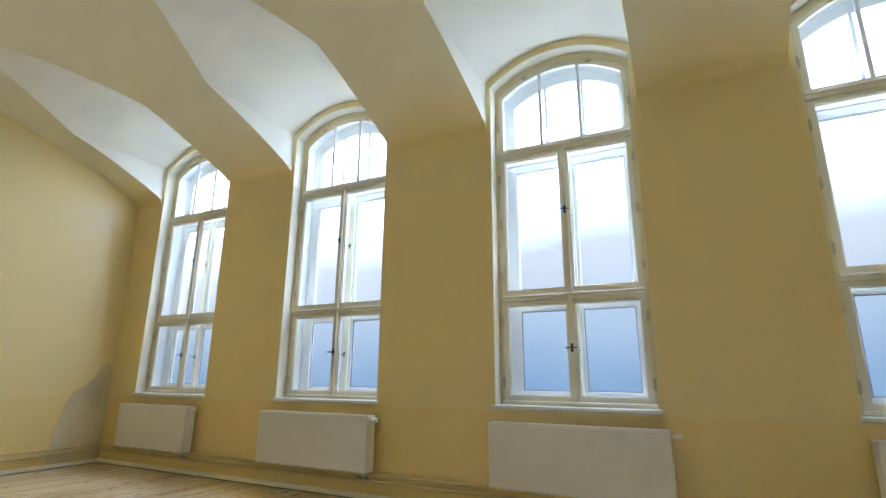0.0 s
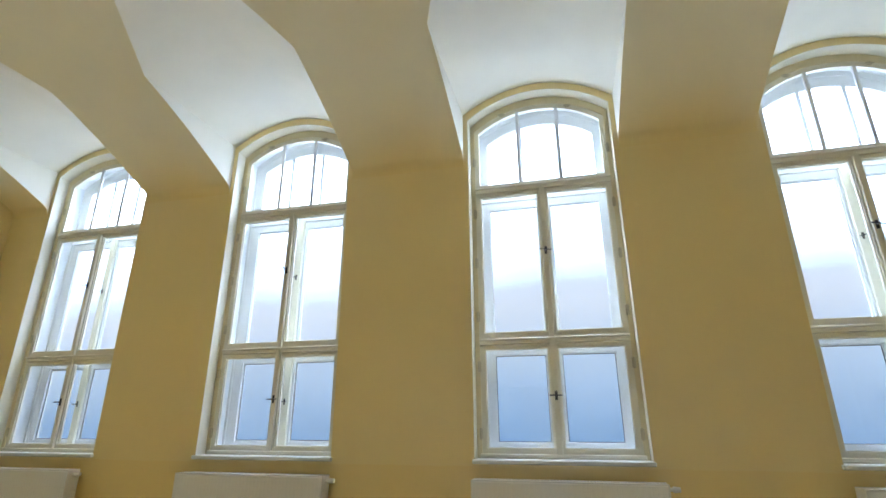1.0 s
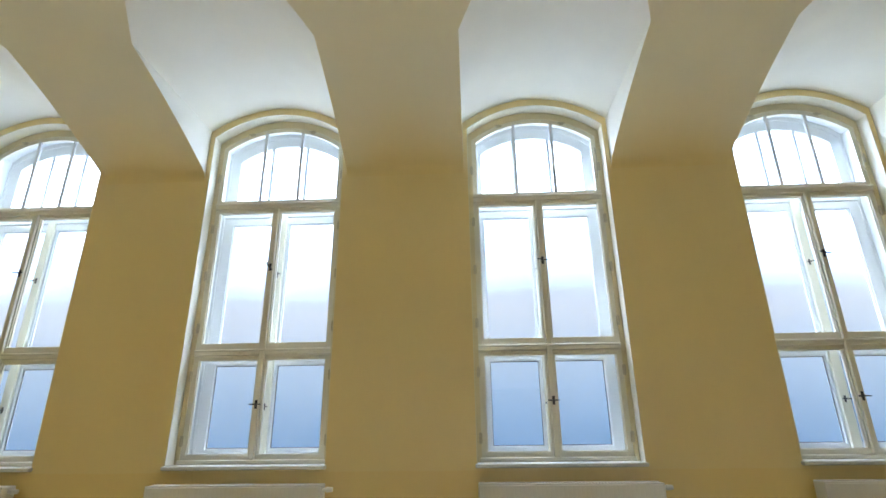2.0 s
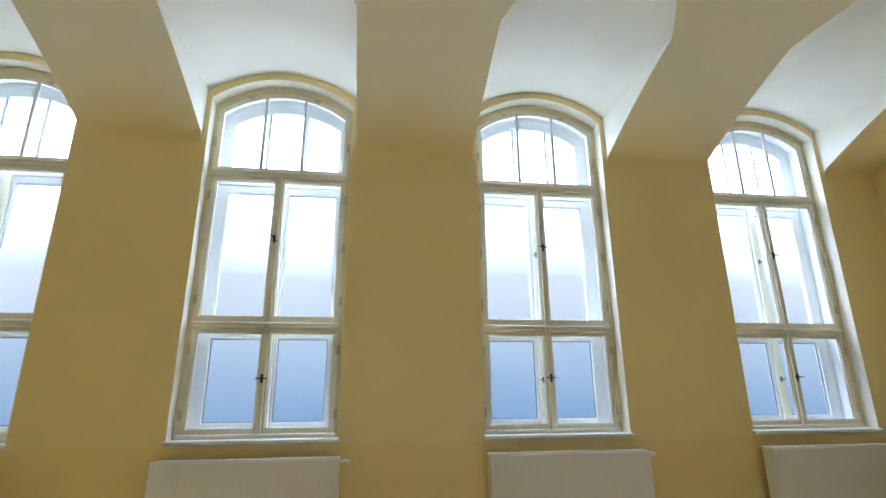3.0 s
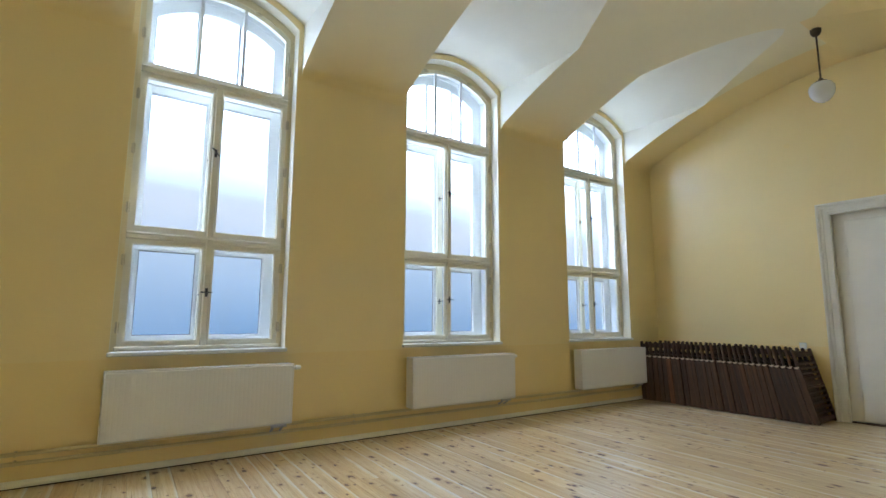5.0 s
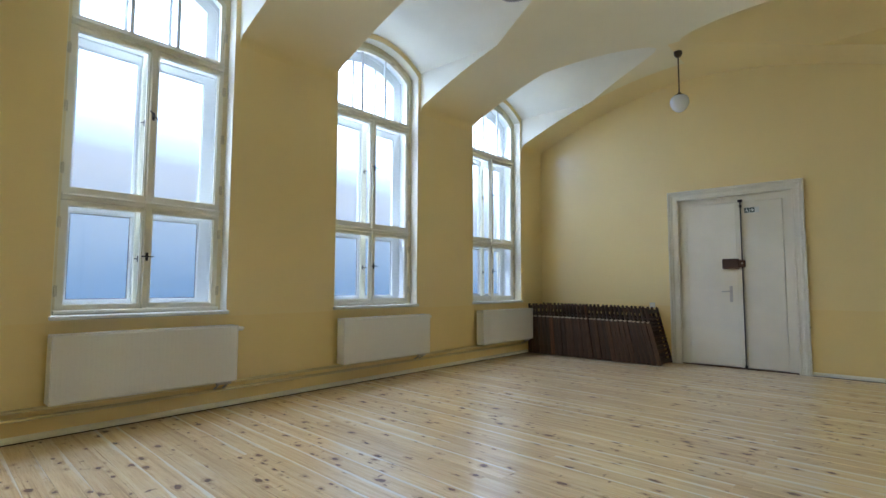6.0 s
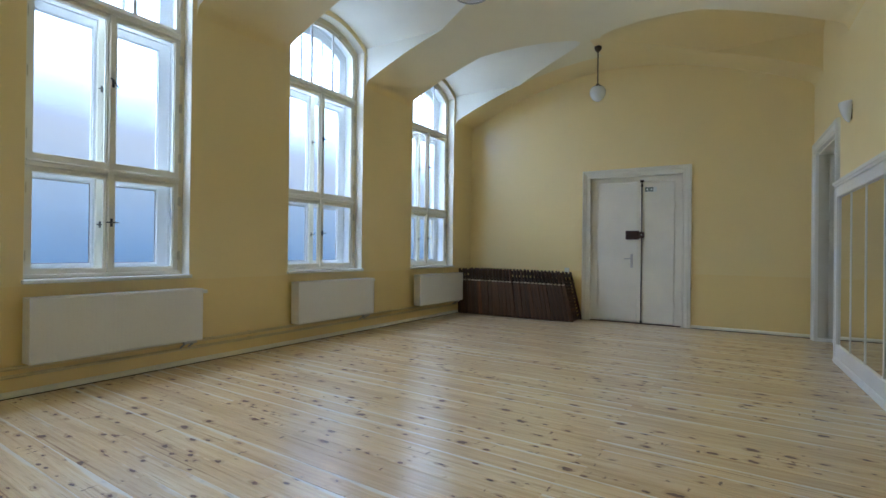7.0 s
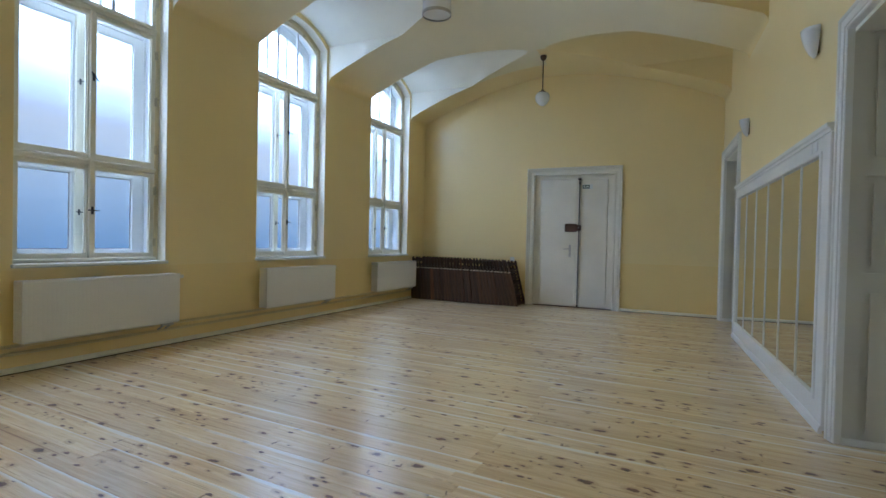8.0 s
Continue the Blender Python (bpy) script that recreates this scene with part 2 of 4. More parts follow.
# ---- materials ----
WALL = wall_paint("yellow_wall_paint", (0.90, 0.715, 0.33), (0.89, 0.68, 0.275))
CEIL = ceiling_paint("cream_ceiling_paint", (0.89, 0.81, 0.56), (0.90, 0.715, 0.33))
LUNETTE = painted("white_lunette_distemper", (0.87, 0.84, 0.70), 0.75, 50, 0.15, 0.03)
# cream frame paint tinted yellow to hold the light bounced off the room
BOXFRAME = painted("bounce_tinted_frame_paint", (0.78, 0.68, 0.42), 0.42, 80, 0.14, 0.06)
REVEAL = painted("pale_reveal_paint", (0.86, 0.82, 0.66), 0.6, 50, 0.15, 0.04)
WHITE = painted("white_gloss_paint", (0.78, 0.76, 0.68), 0.35, 70, 0.12, 0.03)
FRAME = painted("cream_window_paint", (0.83, 0.78, 0.62), 0.38, 80, 0.14, 0.05)
OUTER = painted("white_outer_window_paint", (0.76, 0.76, 0.75), 0.45, 80, 0.14, 0.05)
# door lining paint darkened: the shade of the deep reveals is in the colour
JAMB = painted("shaded_lining_paint", (0.62, 0.59, 0.48), 0.45, 60, 0.12, 0.05)
DOORWHITE = painted("aged_white_door_paint", (0.85, 0.81, 0.68), 0.4, 60, 0.12, 0.05)
BASE = painted("white_skirting_paint", (0.90, 0.85, 0.68), 0.4, 60, 0.12, 0.05)
RADIATOR = painted("radiator_enamel", (0.80, 0.78, 0.73), 0.3, 90, 0.04, 0.015)
PIPE = painted("yellow_pipe_paint", (0.74, 0.60, 0.30), 0.4, 60, 0.1, 0.06)
PLASTER = painted("bare_grey_plaster", (0.79, 0.70, 0.47), 0.9, 25, 0.4, 0.12)
PINE = pine("oiled_pine")
SUBFLOOR = painted("pale_joint_filler", (0.62, 0.53, 0.40), 0.9, 30, 0.2, 0.1)
DARK = dark_wood("dark_stained_wood")
ENDGRAIN = painted("raw_end_grain", (0.62, 0.52, 0.38), 0.7, 60, 0.2, 0.1)
HINGE = painted("worn_hinge_paint", (0.60, 0.53, 0.36), 0.4, 80, 0.14, 0.12)
# near-black for the strip that stands in for the skirting's shadow gap
GAP_SHADE = painted("dark_gap_shade", (0.03, 0.025, 0.02), 0.95, 60, 0.2, 0.2)
IRON = painted("black_iron", (0.025, 0.023, 0.022), 0.45, 60, 0.2, 0.1)
RUST = painted("dark_brown_lock_enamel", (0.070, 0.030, 0.020), 0.4, 60, 0.2, 0.15)
BRASS = painted("aged_bronze", (0.10, 0.065, 0.035), 0.4, 60, 0.1, 0.1)
CHROME, _t, _b = material("brushed_metal", 0.3, 1.0)
_b.inputs["Base Color"].default_value = (0.55, 0.53, 0.5, 1)
bump(_t, _b, noise_at(_t, coords(_t, (200, 20, 20)), 1.0, 2), 0.1, 0.001)
OPAL, _t, _b = material("opal_glass", 0.12)
_b.inputs["Base Color"].default_value = (0.88, 0.88, 0.86, 1)
_m, _l = _t.nodes.new("ShaderNodeMixShader"), node(_t, "ShaderNodeBsdfTranslucent", Color=(0.9, 0.9, 0.88, 1))
_m.inputs[0].default_value = 0.25
_t.links.new(_b.outputs[0], _m.inputs[1])
_t.links.new(_l.outputs[0], _m.inputs[2])
_t.links.new(_m.outputs[0], [n for n in _t.nodes if n.type == "OUTPUT_MATERIAL"][0].inputs["Surface"])
MIRROR, _t, _b = material("silvered_mirror", 0.015, 1.0)
_b.inputs["Base Color"].default_value = (0.78, 0.79, 0.77, 1)
SIGN_GREEN = painted("sign_green", (0.006, 0.05, 0.028), 0.4, 60, 0.05, 0.03)
SIGN_WHITE = painted("sign_white", (0.75, 0.78, 0.74), 0.4, 60, 0.05, 0.03)
PLASTIC = painted("white_plastic", (0.78, 0.77, 0.72), 0.35, 80, 0.04, 0.02)
SEAL = painted("dark_glazing_seal", (0.06, 0.07, 0.09), 0.6, 60, 0.1, 0.05)
CLEAR = pane_glass("clear_window_glass", 0.0, (0.97, 0.985, 0.98))
FROST = pane_glass("frosted_window_glass", 0.20, (0.95, 0.97, 0.98))
COURTSKY = court_light("courtyard_daylight")


# ---- mesh helpers ----
def part(name, bm, mat, parent=None, label=""):
    bmesh.ops.recalc_face_normals(bm, faces=bm.faces)
    me = bpy.data.meshes.new(name)
    bm.to_mesh(me)
    bm.free()
    me.materials.append(mat)
    ob = new(name, me)
    ob.parent = parent
    if label:
        ob["label"] = label
    return ob


def shared(name, me, parent, m=None):
    ob = new(name, me)
    ob.parent = parent
    if m is not None:
        ob.matrix_basis = m
    return ob


def smooth(ob, flat_angle=None):
    for p in ob.data.polygons:
        p.use_smooth = True
    if flat_angle:
        ob.data.set_sharp_from_angle(angle=radians(flat_angle))
    return ob


def box(bm, x0, x1, y0, y1, z0, z1, bev=0.0):
    vs = [bm.verts.new(p) for p in ((x0, y0, z0), (x1, y0, z0), (x1, y1, z0), (x0, y1, z0), (x0, y0, z1), (x1, y0, z1), (x1, y1, z1), (x0, y1, z1))]
    fs = [bm.faces.new([vs[i] for i in f]) for f in ((0, 3, 2, 1), (4, 5, 6, 7), (0, 1, 5, 4), (1, 2, 6, 5), (2, 3, 7, 6), (3, 0, 4, 7))]
    if bev:
        es = list({e for f in fs for e in f.edges})
        bmesh.ops.bevel(bm, geom=es, offset=bev, segments=1, affect="EDGES", profile=0.7)
    return vs


def boxed(*args):
    bm = bmesh.new()
    box(bm, *args)
    return bm


def prism(bm, poly, y0, y1, to=lambda a, y, b: (a, y, b)):
    """A polygon in the (x, z) plane drawn out along y."""
    f = [bm.verts.new(to(a, y0, b)) for a, b in poly]
    k = [bm.verts.new(to(a, y1, b)) for a, b in poly]
    n = len(poly)
    bm.faces.new(f)
    bm.faces.new(k[::-1])
    for i in range(n):
        j = (i + 1) % n
        bm.faces.new((f[i], k[i], k[j], f[j]))


def ring(bm, outer, inner, y0, y1):
    """A closed frame between two outlines of the same count, drawn out along y."""
    n = len(outer)
    a = [[bm.verts.new((p[0], y, p[1])) for p in pts] for pts in (outer, inner) for y in (y0, y1)]
    o0, o1, i0, i1 = a
    for i in range(n):
        j = (i + 1) % n
        bm.faces.new((o0[i], o0[j], i0[j], i0[i]))
        bm.faces.new((o1[j], o1[i], i1[i], i1[j]))
        bm.faces.new((o0[j], o0[i], o1[i], o1[j]))
        bm.faces.new((i0[i], i0[j], i1[j], i1[i]))


def tube(bm, a, b, r, seg=12, r2=None):
    a, b = Vector(a), Vector(b)
    d = b - a
    m = Matrix.Translation((a + b) / 2) @ d.to_track_quat("Z", "Y").to_matrix().to_4x4()
    bmesh.ops.create_cone(bm, cap_ends=True, segments=seg, radius1=r, radius2=r if r2 is None else r2, depth=d.length, matrix=m)


def lathe(bm, profile, seg=28, centre=(0, 0, 0), caps=True):
    """A profile of (radius, height) turned round the z axis."""
    rows = []
    for r, z in profile:
        rows.append([bm.verts.new((centre[0] + r * math.cos(2 * math.pi * i / seg), centre[1] + r * math.sin(2 * math.pi * i / seg), centre[2] + z)) for i in range(seg)])
    for p, q in zip(rows, rows[1:]):
        for i in range(seg):
            j = (i + 1) % seg
            bm.faces.new((p[i], p[j], q[j], q[i]))
    if caps:
        bm.faces.new(rows[0][::-1])
        bm.faces.new(rows[-1])


def grid(bm, rows):
    vs = [[bm.verts.new(p) for p in r] for r in rows]
    for p, q in zip(vs, vs[1:]):
        for i in range(len(p) - 1):
            bm.faces.new((p[i], p[i + 1], q[i + 1], q[i]))


def sweep_u(bm, half, top, profile):
    """A moulding that runs up, across and down round an opening; profile of (outward, proud)."""
    path = [(-half, 0.0, -1, 0), (-half, top, -1, 1), (half, top, 1, 1), (half, 0.0, 1, 0)]
    rows = []
    for x, z, sx, sz in path:
        rows.append([bm.verts.new((x + sx * o, p, z + sz * o)) for o, p in profile])
    n = len(profile)
    for p, q in zip(rows, rows[1:]):
        for i in range(n - 1):
            bm.faces.new((p[i], p[i + 1], q[i + 1], q[i]))
    bm.faces.new(rows[0])
    bm.faces.new(rows[-1][::-1])


def arch(half, spring, crown, n=14):
    """Points of a segmental arch from its left springing to its right."""
    h = crown - spring
    r = (half * half + h * h) / (2 * h)
    cz = crown - r
    a = math.asin(half / r)
    return [(r * math.sin(-a + 2 * a * i / n), cz + r * math.cos(-a + 2 * a * i / n)) for i in range(n + 1)]


def thing(name, m=None, **tags):
    e = new(name)
    e.empty_display_size = 0.1
    if m is not None:
        e.matrix_basis = m
    return tagged(e, **tags)


# ---- walls ----
def window_wall():
    bm = bmesh.new()
    y0, y1, top = Y_WIN, Y_WIN + 0.50, 4.75
    edges = [X_WEST - 0.3] + [e for c in WINDOWS for e in (c - HALF, c + HALF)] + [X_EAST + 0.3]
    for a, b in zip(edges[0::2], edges[1::2]):
        box(bm, a, b, y0, y1, -0.2, top)
    for c in WINDOWS:
        box(bm, c - HALF, c + HALF, y0, y1, -0.2, SILL - 0.03)
        prism(bm, [(c + x, z) for x, z in arch(HALF, 3.985, 4.230, 20)] + [(c + HALF, top), (c - HALF, top)], y0, y1)
    return tagged(part("wall_north", bm, WALL), "yellow painted plaster wall with four tall arched window openings", "wall", kind="structure")


window_wall()

bm = bmesh.new()
box(bm, X_EAST, X_EAST + 0.35, -2.2, 0.32, -0.2, 4.75)
box(bm, X_EAST, X_EAST + 0.35, 1.78, Y_WIN, -0.2, 4.75)
box(bm, X_EAST, X_EAST + 0.35, 0.32, 1.78, 2.44, 4.75)
box(bm, X_EAST + 0.30, X_EAST + 0.35, 0.32, 1.78, -0.2, 2.44)
tagged(part("wall_east", bm, WALL), "yellow painted plaster end wall around a double door", "wall", kind="structure")
bm = boxed(X_WEST - 0.3, X_WEST, -2.2, Y_WIN, -0.2, 4.75)
tagged(part("wall_west", bm, WALL), "yellow painted plaster end wall with a bare patch", "wall", kind="structure")

# the wall with the mirror, in its own frame: x along the wall, y into the room
D2 = (-1.60, -0.25, 2.55)      # far doorway: from, to, height
D3 = (-6.95, -5.56, 2.48)      # near doorway
bm = bmesh.new()
for a, b in ((-10.6, D3[0] - 0.045), (D3[1] + 0.045, D2[0] - 0.045), (D2[1] + 0.045, 0.3)):
    box(bm, a, b, -0.55, 0, -0.2, 4.75)
for a, b, h in (D2, D3):
    box(bm, a - 0.045, b + 0.045, -0.55, 0, h, 4.75)
    box(bm, a - 0.045, b + 0.045, -0.60, -0.56, -0.2, h)
w = tagged(part("wall_south", bm, WALL), "yellow painted plaster wall with two doorways and a mirror", "wall", kind="structure")
w.matrix_basis = MIRROR_WALL


# ---- vaulted ceiling ----
def barrel(d):
    # a shallow vault whose plaster rounds softly into the wall
    foot = max(0.0, 1 - (SPAN - abs(d)) / 0.06)
    return Z_CROWN - (Z_CROWN - Z_SPRING) * (abs(d) / SPAN) ** 1.8 - 0.08 * (1 - math.sqrt(max(0.0, 1 - foot * foot)))


def lunette(u, d):
    return 4.05 + (0.215 + 0.035 * d / SPAN) * (1 - u * u)


def groin(u):
    lo, hi = 0.0, SPAN
    if barrel(0.0) <= lunette(u, 0.0):
        return 0.0
    for _ in range(40):
        mid = (lo + hi) / 2
        if barrel(mid) > lunette(u, mid):
            lo = mid
        else:
            hi = mid
    return lo


def vault():
    bm = bmesh.new()
    for side in (1, -1):
        def at(x, d, z):
            if side > 0:
                return (x, Y_MID + d, z)
            wall_y = Y_MIRROR - SKEW * (X_EAST - x)
            return (x, Y_MID - d * (Y_MID - wall_y) / SPAN, z)
        def half(d):
            return LUN + 0.03 * (1 - d / SPAN)
        cuts = [X_WEST - 0.1] + [e for c in WINDOWS for e in (c - LUN, c + LUN)] + [X_EAST + 0.1]
        def edge(x, d):
            # bands between lunettes narrow as the lunettes widen inwards
            near = min(WINDOWS, key=lambda c: abs(c - x))
            if abs(abs(x - near) - LUN) > 0.001:
                return x
            g1 = groin(1.0)
            return near + math.copysign(half(max(d, g1)), x - near)
        for a, b in zip(cuts[0::2], cuts[1::2]):
            ds = [SPAN * math.sin(math.pi / 2 * k / 40) for k in range(41)]
            had = set(bm.faces)
            grid(bm, [[at(edge(a, d) + (edge(b, d) - edge(a, d)) * i / 4, d, barrel(d)) for d in ds] for i in range(5)])
            if a == cuts[-2]:
                # the last band takes the end wall's yellow, painting in its warm shade
                for f in bm.faces:
                    if f not in had:
                        f.material_index = 1
        for c in WINDOWS:
            us = [math.sin(math.pi / 2 * (i / 12 - 1)) for i in range(25)]
            gs = [groin(u) for u in us]
            had = set(bm.faces)
            grid(bm, [[at(c + u * half(max(g, groin(1.0))), g * k / 16, barrel(g * k / 16)) for k in range(17)] for u, g in zip(us, gs)])
            if side < 0 and c == WINDOWS[-1]:
                # the end wall's yellow runs on to the last groin, standing for warm light
                for f in bm.faces:
                    if f not in had and f.calc_center_median().x > c:
                        f.material_index = 1
            had = set(bm.faces)
            grid(bm, [[at(c + u * half(max(g + (SPAN - g) * k / 14, groin(1.0))), g + (SPAN - g) * k / 14, lunette(u, g + (SPAN - g) * k / 14)) for k in range(15)] for u, g in zip(us, gs)])
            # lunettes: whitened over the windows; mirror-side yellow paints in the warm bounced light
            for f in bm.faces:
                if f not in had:
                    f.material_index = 2 if side > 0 else 1
            had = set(bm.faces)
            for u in (-1, 1):
                g = groin(u)
                ds = [g + (SPAN - g) * math.sin(math.pi / 2 * k / 28) for k in range(29)]
                grid(bm, [[at(c + u * half(d), d, barrel(d)) for d in ds], [at(c + u * half(d), d, lunette(u, d)) for d in ds]])
            for f in bm.faces:
                if f not in had:
                    f.material_index = 2 if side > 0 else 1
    bmesh.ops.recalc_face_normals(bm, faces=bm.faces)
    box(bm, X_WEST - 0.3, X_EAST + 0.3, -2.6, Y_WIN + 0.5, 4.76, 4.95)
    me = bpy.data.meshes.new("ceiling")
    bm.to_mesh(me)
    bm.free()
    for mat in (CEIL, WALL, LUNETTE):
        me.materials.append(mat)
    for p in me.polygons:
        p.use_smooth = len(p.vertices) == 4 and p.area < 1
    return tagged(new("ceiling", me), "cream plastered barrel vault with pointed lunettes over the windows", "ceiling", kind="structure")


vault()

# ---- floor bed ----
floor = tagged(part("floor", boxed(X_WEST - 0.3, X_EAST + 0.35, -2.6, Y_WIN + 0.5, -0.2, -0.004), SUBFLOOR), "pale oiled pine board floor with brown knots", "floor", kind="structure")

# ---- courtyard light outside the windows ----
bm = bmesh.new()
grid(bm, [[(-10.0, 5.6, -0.5), (8.5, 5.6, -0.5)], [(-10.0, 5.6, 9.0), (8.5, 5.6, 9.0)]])
tagged(part("backdrop", bm, COURTSKY), "hazy bright sky above a shaded courtyard wall", "backdrop", kind="structure")


# ---- windows ----
def casement_outline(half, z0, z1):
    return [(-half, z0), (half, z0), (half, z1), (-half, z1)]


def arched_outline(half, z0, spring, crown):
    return [(-half, z0)] + arch(half, spring, crown) + [(half, z0)]


def sash(name, parent, x0, x1, z0, z1, y0, y1, rail, glass, seal=False):
    """One casement: a bevelled frame with its pane."""
    bm = bmesh.new()
    cx, h = (x0 + x1) / 2, (x1 - x0) / 2
    out = [(cx - h, z0), (cx + h, z0), (cx + h, z1), (cx - h, z1)]
    l, r, b, t = rail
    inn = [(x0 + l, z0 + b), (x1 - r, z0 + b), (x1 - r, z1 - t), (x0 + l, z1 - t)]
    ring(bm, out, inn, y0, y1)
    bead = [(x0 + l - 0.001, z0 + b - 0.001), (x1 - r + 0.001, z0 + b - 0.001), (x1 - r + 0.001, z1 - t + 0.001), (x0 + l - 0.001, z1 - t + 0.001)]
    inn2 = [(x0 + l + 0.009, z0 + b + 0.009), (x1 - r - 0.009, z0 + b + 0.009), (x1 - r - 0.009, z1 - t - 0.009), (x0 + l + 0.009, z1 - t - 0.009)]
    ring(bm, bead, inn2, y0 + 0.014, y1 - 0.004)
    s = part(name, bm, OUTER if name.startswith("outer") else FRAME, parent)
    p = part("pane", boxed(x0 + l, x1 - r, y1 - 0.016, y1 - 0.012, z0 + b, z1 - t), glass, s, "frosted glass pane" if seal else "clear glass pane")
    p.visible_shadow = False
    if seal:
        bm = bmesh.new()
        a = [(x0 + l + 0.008, z0 + b + 0.008), (x1 - r - 0.008, z0 + b + 0.008), (x1 - r - 0.008, z1 - t - 0.008), (x0 + l + 0.008, z1 - t - 0.008)]
        c = [(x0 + l + 0.014, z0 + b + 0.014), (x1 - r - 0.014, z0 + b + 0.014), (x1 - r - 0.014, z1 - t - 0.014), (x0 + l + 0.014, z1 - t - 0.014)]
        ring(bm, a, c, y1 - 0.024, y1 - 0.018)
        part("glazing_seal", bm, SEAL, s, "dark glazing seal")
    return s


def latch(parent, x, y, z, tilt, size=1.0):
    """An iron espagnolette turn handle on a small plate."""
    bm = bmesh.new()
    box(bm, -0.011 * size, 0.011 * size, -0.006, 0, -0.036 * size, 0.036 * size, 0.002)
    tube(bm, (0, -0.03, 0), (0, 0, 0), 0.008 * size, 10)
    ca, sa = math.cos(tilt), math.sin(tilt)
    tube(bm, (-0.050 * size * ca, -0.03, -0.050 * size * sa), (0.050 * size * ca, -0.03, 0.050 * size * sa), 0.0065 * size, 10, 0.0045 * size)
    ob = part("handle", bm, IRON, parent, "black iron window latch")
    ob.location = (x, y, z)
    return ob


def tall_window(name):
    """A box window: clear inner casements, frosted outer ones, an arched light with two bars above."""
    w = thing(name, label="tall arched double box window with cream painted wooden frames", category="window", kind="structure")
    yi, yo = Y_WIN + 0.13, Y_WIN + 0.335
    # box frame, inner and outer
    for y, dep, nm in ((yi, 0.055, "window_frame"), (yo, 0.055, "outer_frame")):
        bm = bmesh.new()
        ring(bm, arched_outline(HALF, SILL - 0.03, 3.985, 4.230), arched_outline(HALF - 0.045, SILL + 0.035, 3.925, 4.155), y, y + dep)
        part(nm, bm, OUTER if nm.startswith("outer") else BOXFRAME, w)
    bm = bmesh.new()
    ring(bm, arched_outline(HALF + 0.001, SILL - 0.03, 3.986, 4.231), arched_outline(HALF - 0.005, SILL - 0.022, 3.980, 4.225), Y_WIN + 0.001, yi - 0.001)
    part("reveal", bm, REVEAL, w, "pale plastered reveal")
    # lining between the two
    bm = bmesh.new()
    ring(bm, arched_outline(HALF, SILL - 0.03, 3.985, 4.230), arched_outline(HALF - 0.02, SILL + 0.01, 3.965, 4.205), yi + 0.055, yo)
    part("lining", bm, OUTER, w, "white painted box lining")
    # transoms and mullion
    for y, e, nm in ((yi, 0.0, "transom"), (yo, 0.015, "outer_transom")):
        for z0, z1 in ((1.800, 1.855), (3.235, 3.295)):
            bm = boxed(-HALF + 0.045, HALF - 0.045, y - 0.008, y + 0.05, z0 - e, z1 + e, 0.004)
            if nm == "transom":
                box(bm, -HALF + 0.045, HALF - 0.045, y - 0.024, y - 0.009, z1 - 0.022, z1 - 0.002, 0.005)
            part(nm, bm, OUTER if nm.startswith("outer") else FRAME, w)
        part("mullion", boxed(-0.025 - e, 0.025 + e, y - 0.018, y + 0.048, SILL + 0.012, 3.235, 0.006), FRAME, w)
    # inner casements
    s = 0.6225
    for x0, x1, rail in ((-s, -0.022, (0.045, 0.017, 0.045, 0.032)), (0.022, s, (0.017, 0.045, 0.045, 0.032))):
        sash("casement", w, x0, x1, SILL + 0.03, 1.797, yi + 0.006, yi + 0.046, rail, CLEAR)
        sash("casement", w, x0, x1, 1.858, 3.232, yi + 0.006, yi + 0.046, rail, CLEAR)
    for x0, x1, rail in ((-s, -0.040, (0.100, 0.022)), (0.040, s, (0.022, 0.100))):
        sash("outer_casement", w, x0, x1, SILL + 0.035, 1.783, yo + 0.006, yo + 0.046, rail + (0.075, 0.046), FROST, True)
        sash("outer_casement", w, x0, x1, 1.872, 3.218, yo + 0.006, yo + 0.046, rail + (0.06, 0.072), FROST)
    # arched lights
    for y, nm, glass, inset, bars, zb in ((yi, "arched_light", CLEAR, 0.044, (-0.19, 0.19), 3.298), (yo, "outer_arched_light", FROST, 0.10, (-0.185, 0.185), 3.315)):
        bm = bmesh.new()
        ring(bm, arched_outline(s, zb, 3.925, 4.155), arched_outline(s - inset, zb + 0.03, 3.900 - 0.4 * (inset - 0.044), 4.15 - inset), y + 0.006, y + 0.046)
        sa = part(nm, bm, OUTER if nm.startswith("outer") else FRAME, w)
        bm = bmesh.new()
        prism(bm, arched_outline(s - inset, zb + 0.03, 3.900 - 0.4 * (inset - 0.044), 4.15 - inset), y + 0.028, y + 0.032)
        p = part("pane", bm, glass, sa)
        p.visible_shadow = False
        for x in bars:
            zt = [z for q, z in arch(s - inset, 3.900 - 0.4 * (inset - 0.044), 4.15 - inset, 40) if q >= x][0]
            part("glazing_bar", boxed(x - 0.016, x + 0.016, y + 0.004, y + 0.027, zb + 0.028, zt + 0.012, 0.004), OUTER, sa)
    # sill, hinges and latches
    bm = boxed(-HALF - 0.012, HALF + 0.012, Y_WIN - 0.035, yi, SILL - 0.028, SILL + 0.004, 0.006)
    part("window_sill", bm, WHITE, w, "white painted wooden sill")
    part("bottom_bead", boxed(-HALF + 0.03, HALF - 0.03, yi - 0.022, yi, SILL + 0.005, SILL + 0.04, 0.006), FRAME, w)
    for sx in (-1, 1):
        for z in (1.08, 1.62, 2.05, 2.55, 3.03, 3.58):
            bm = bmesh.new()
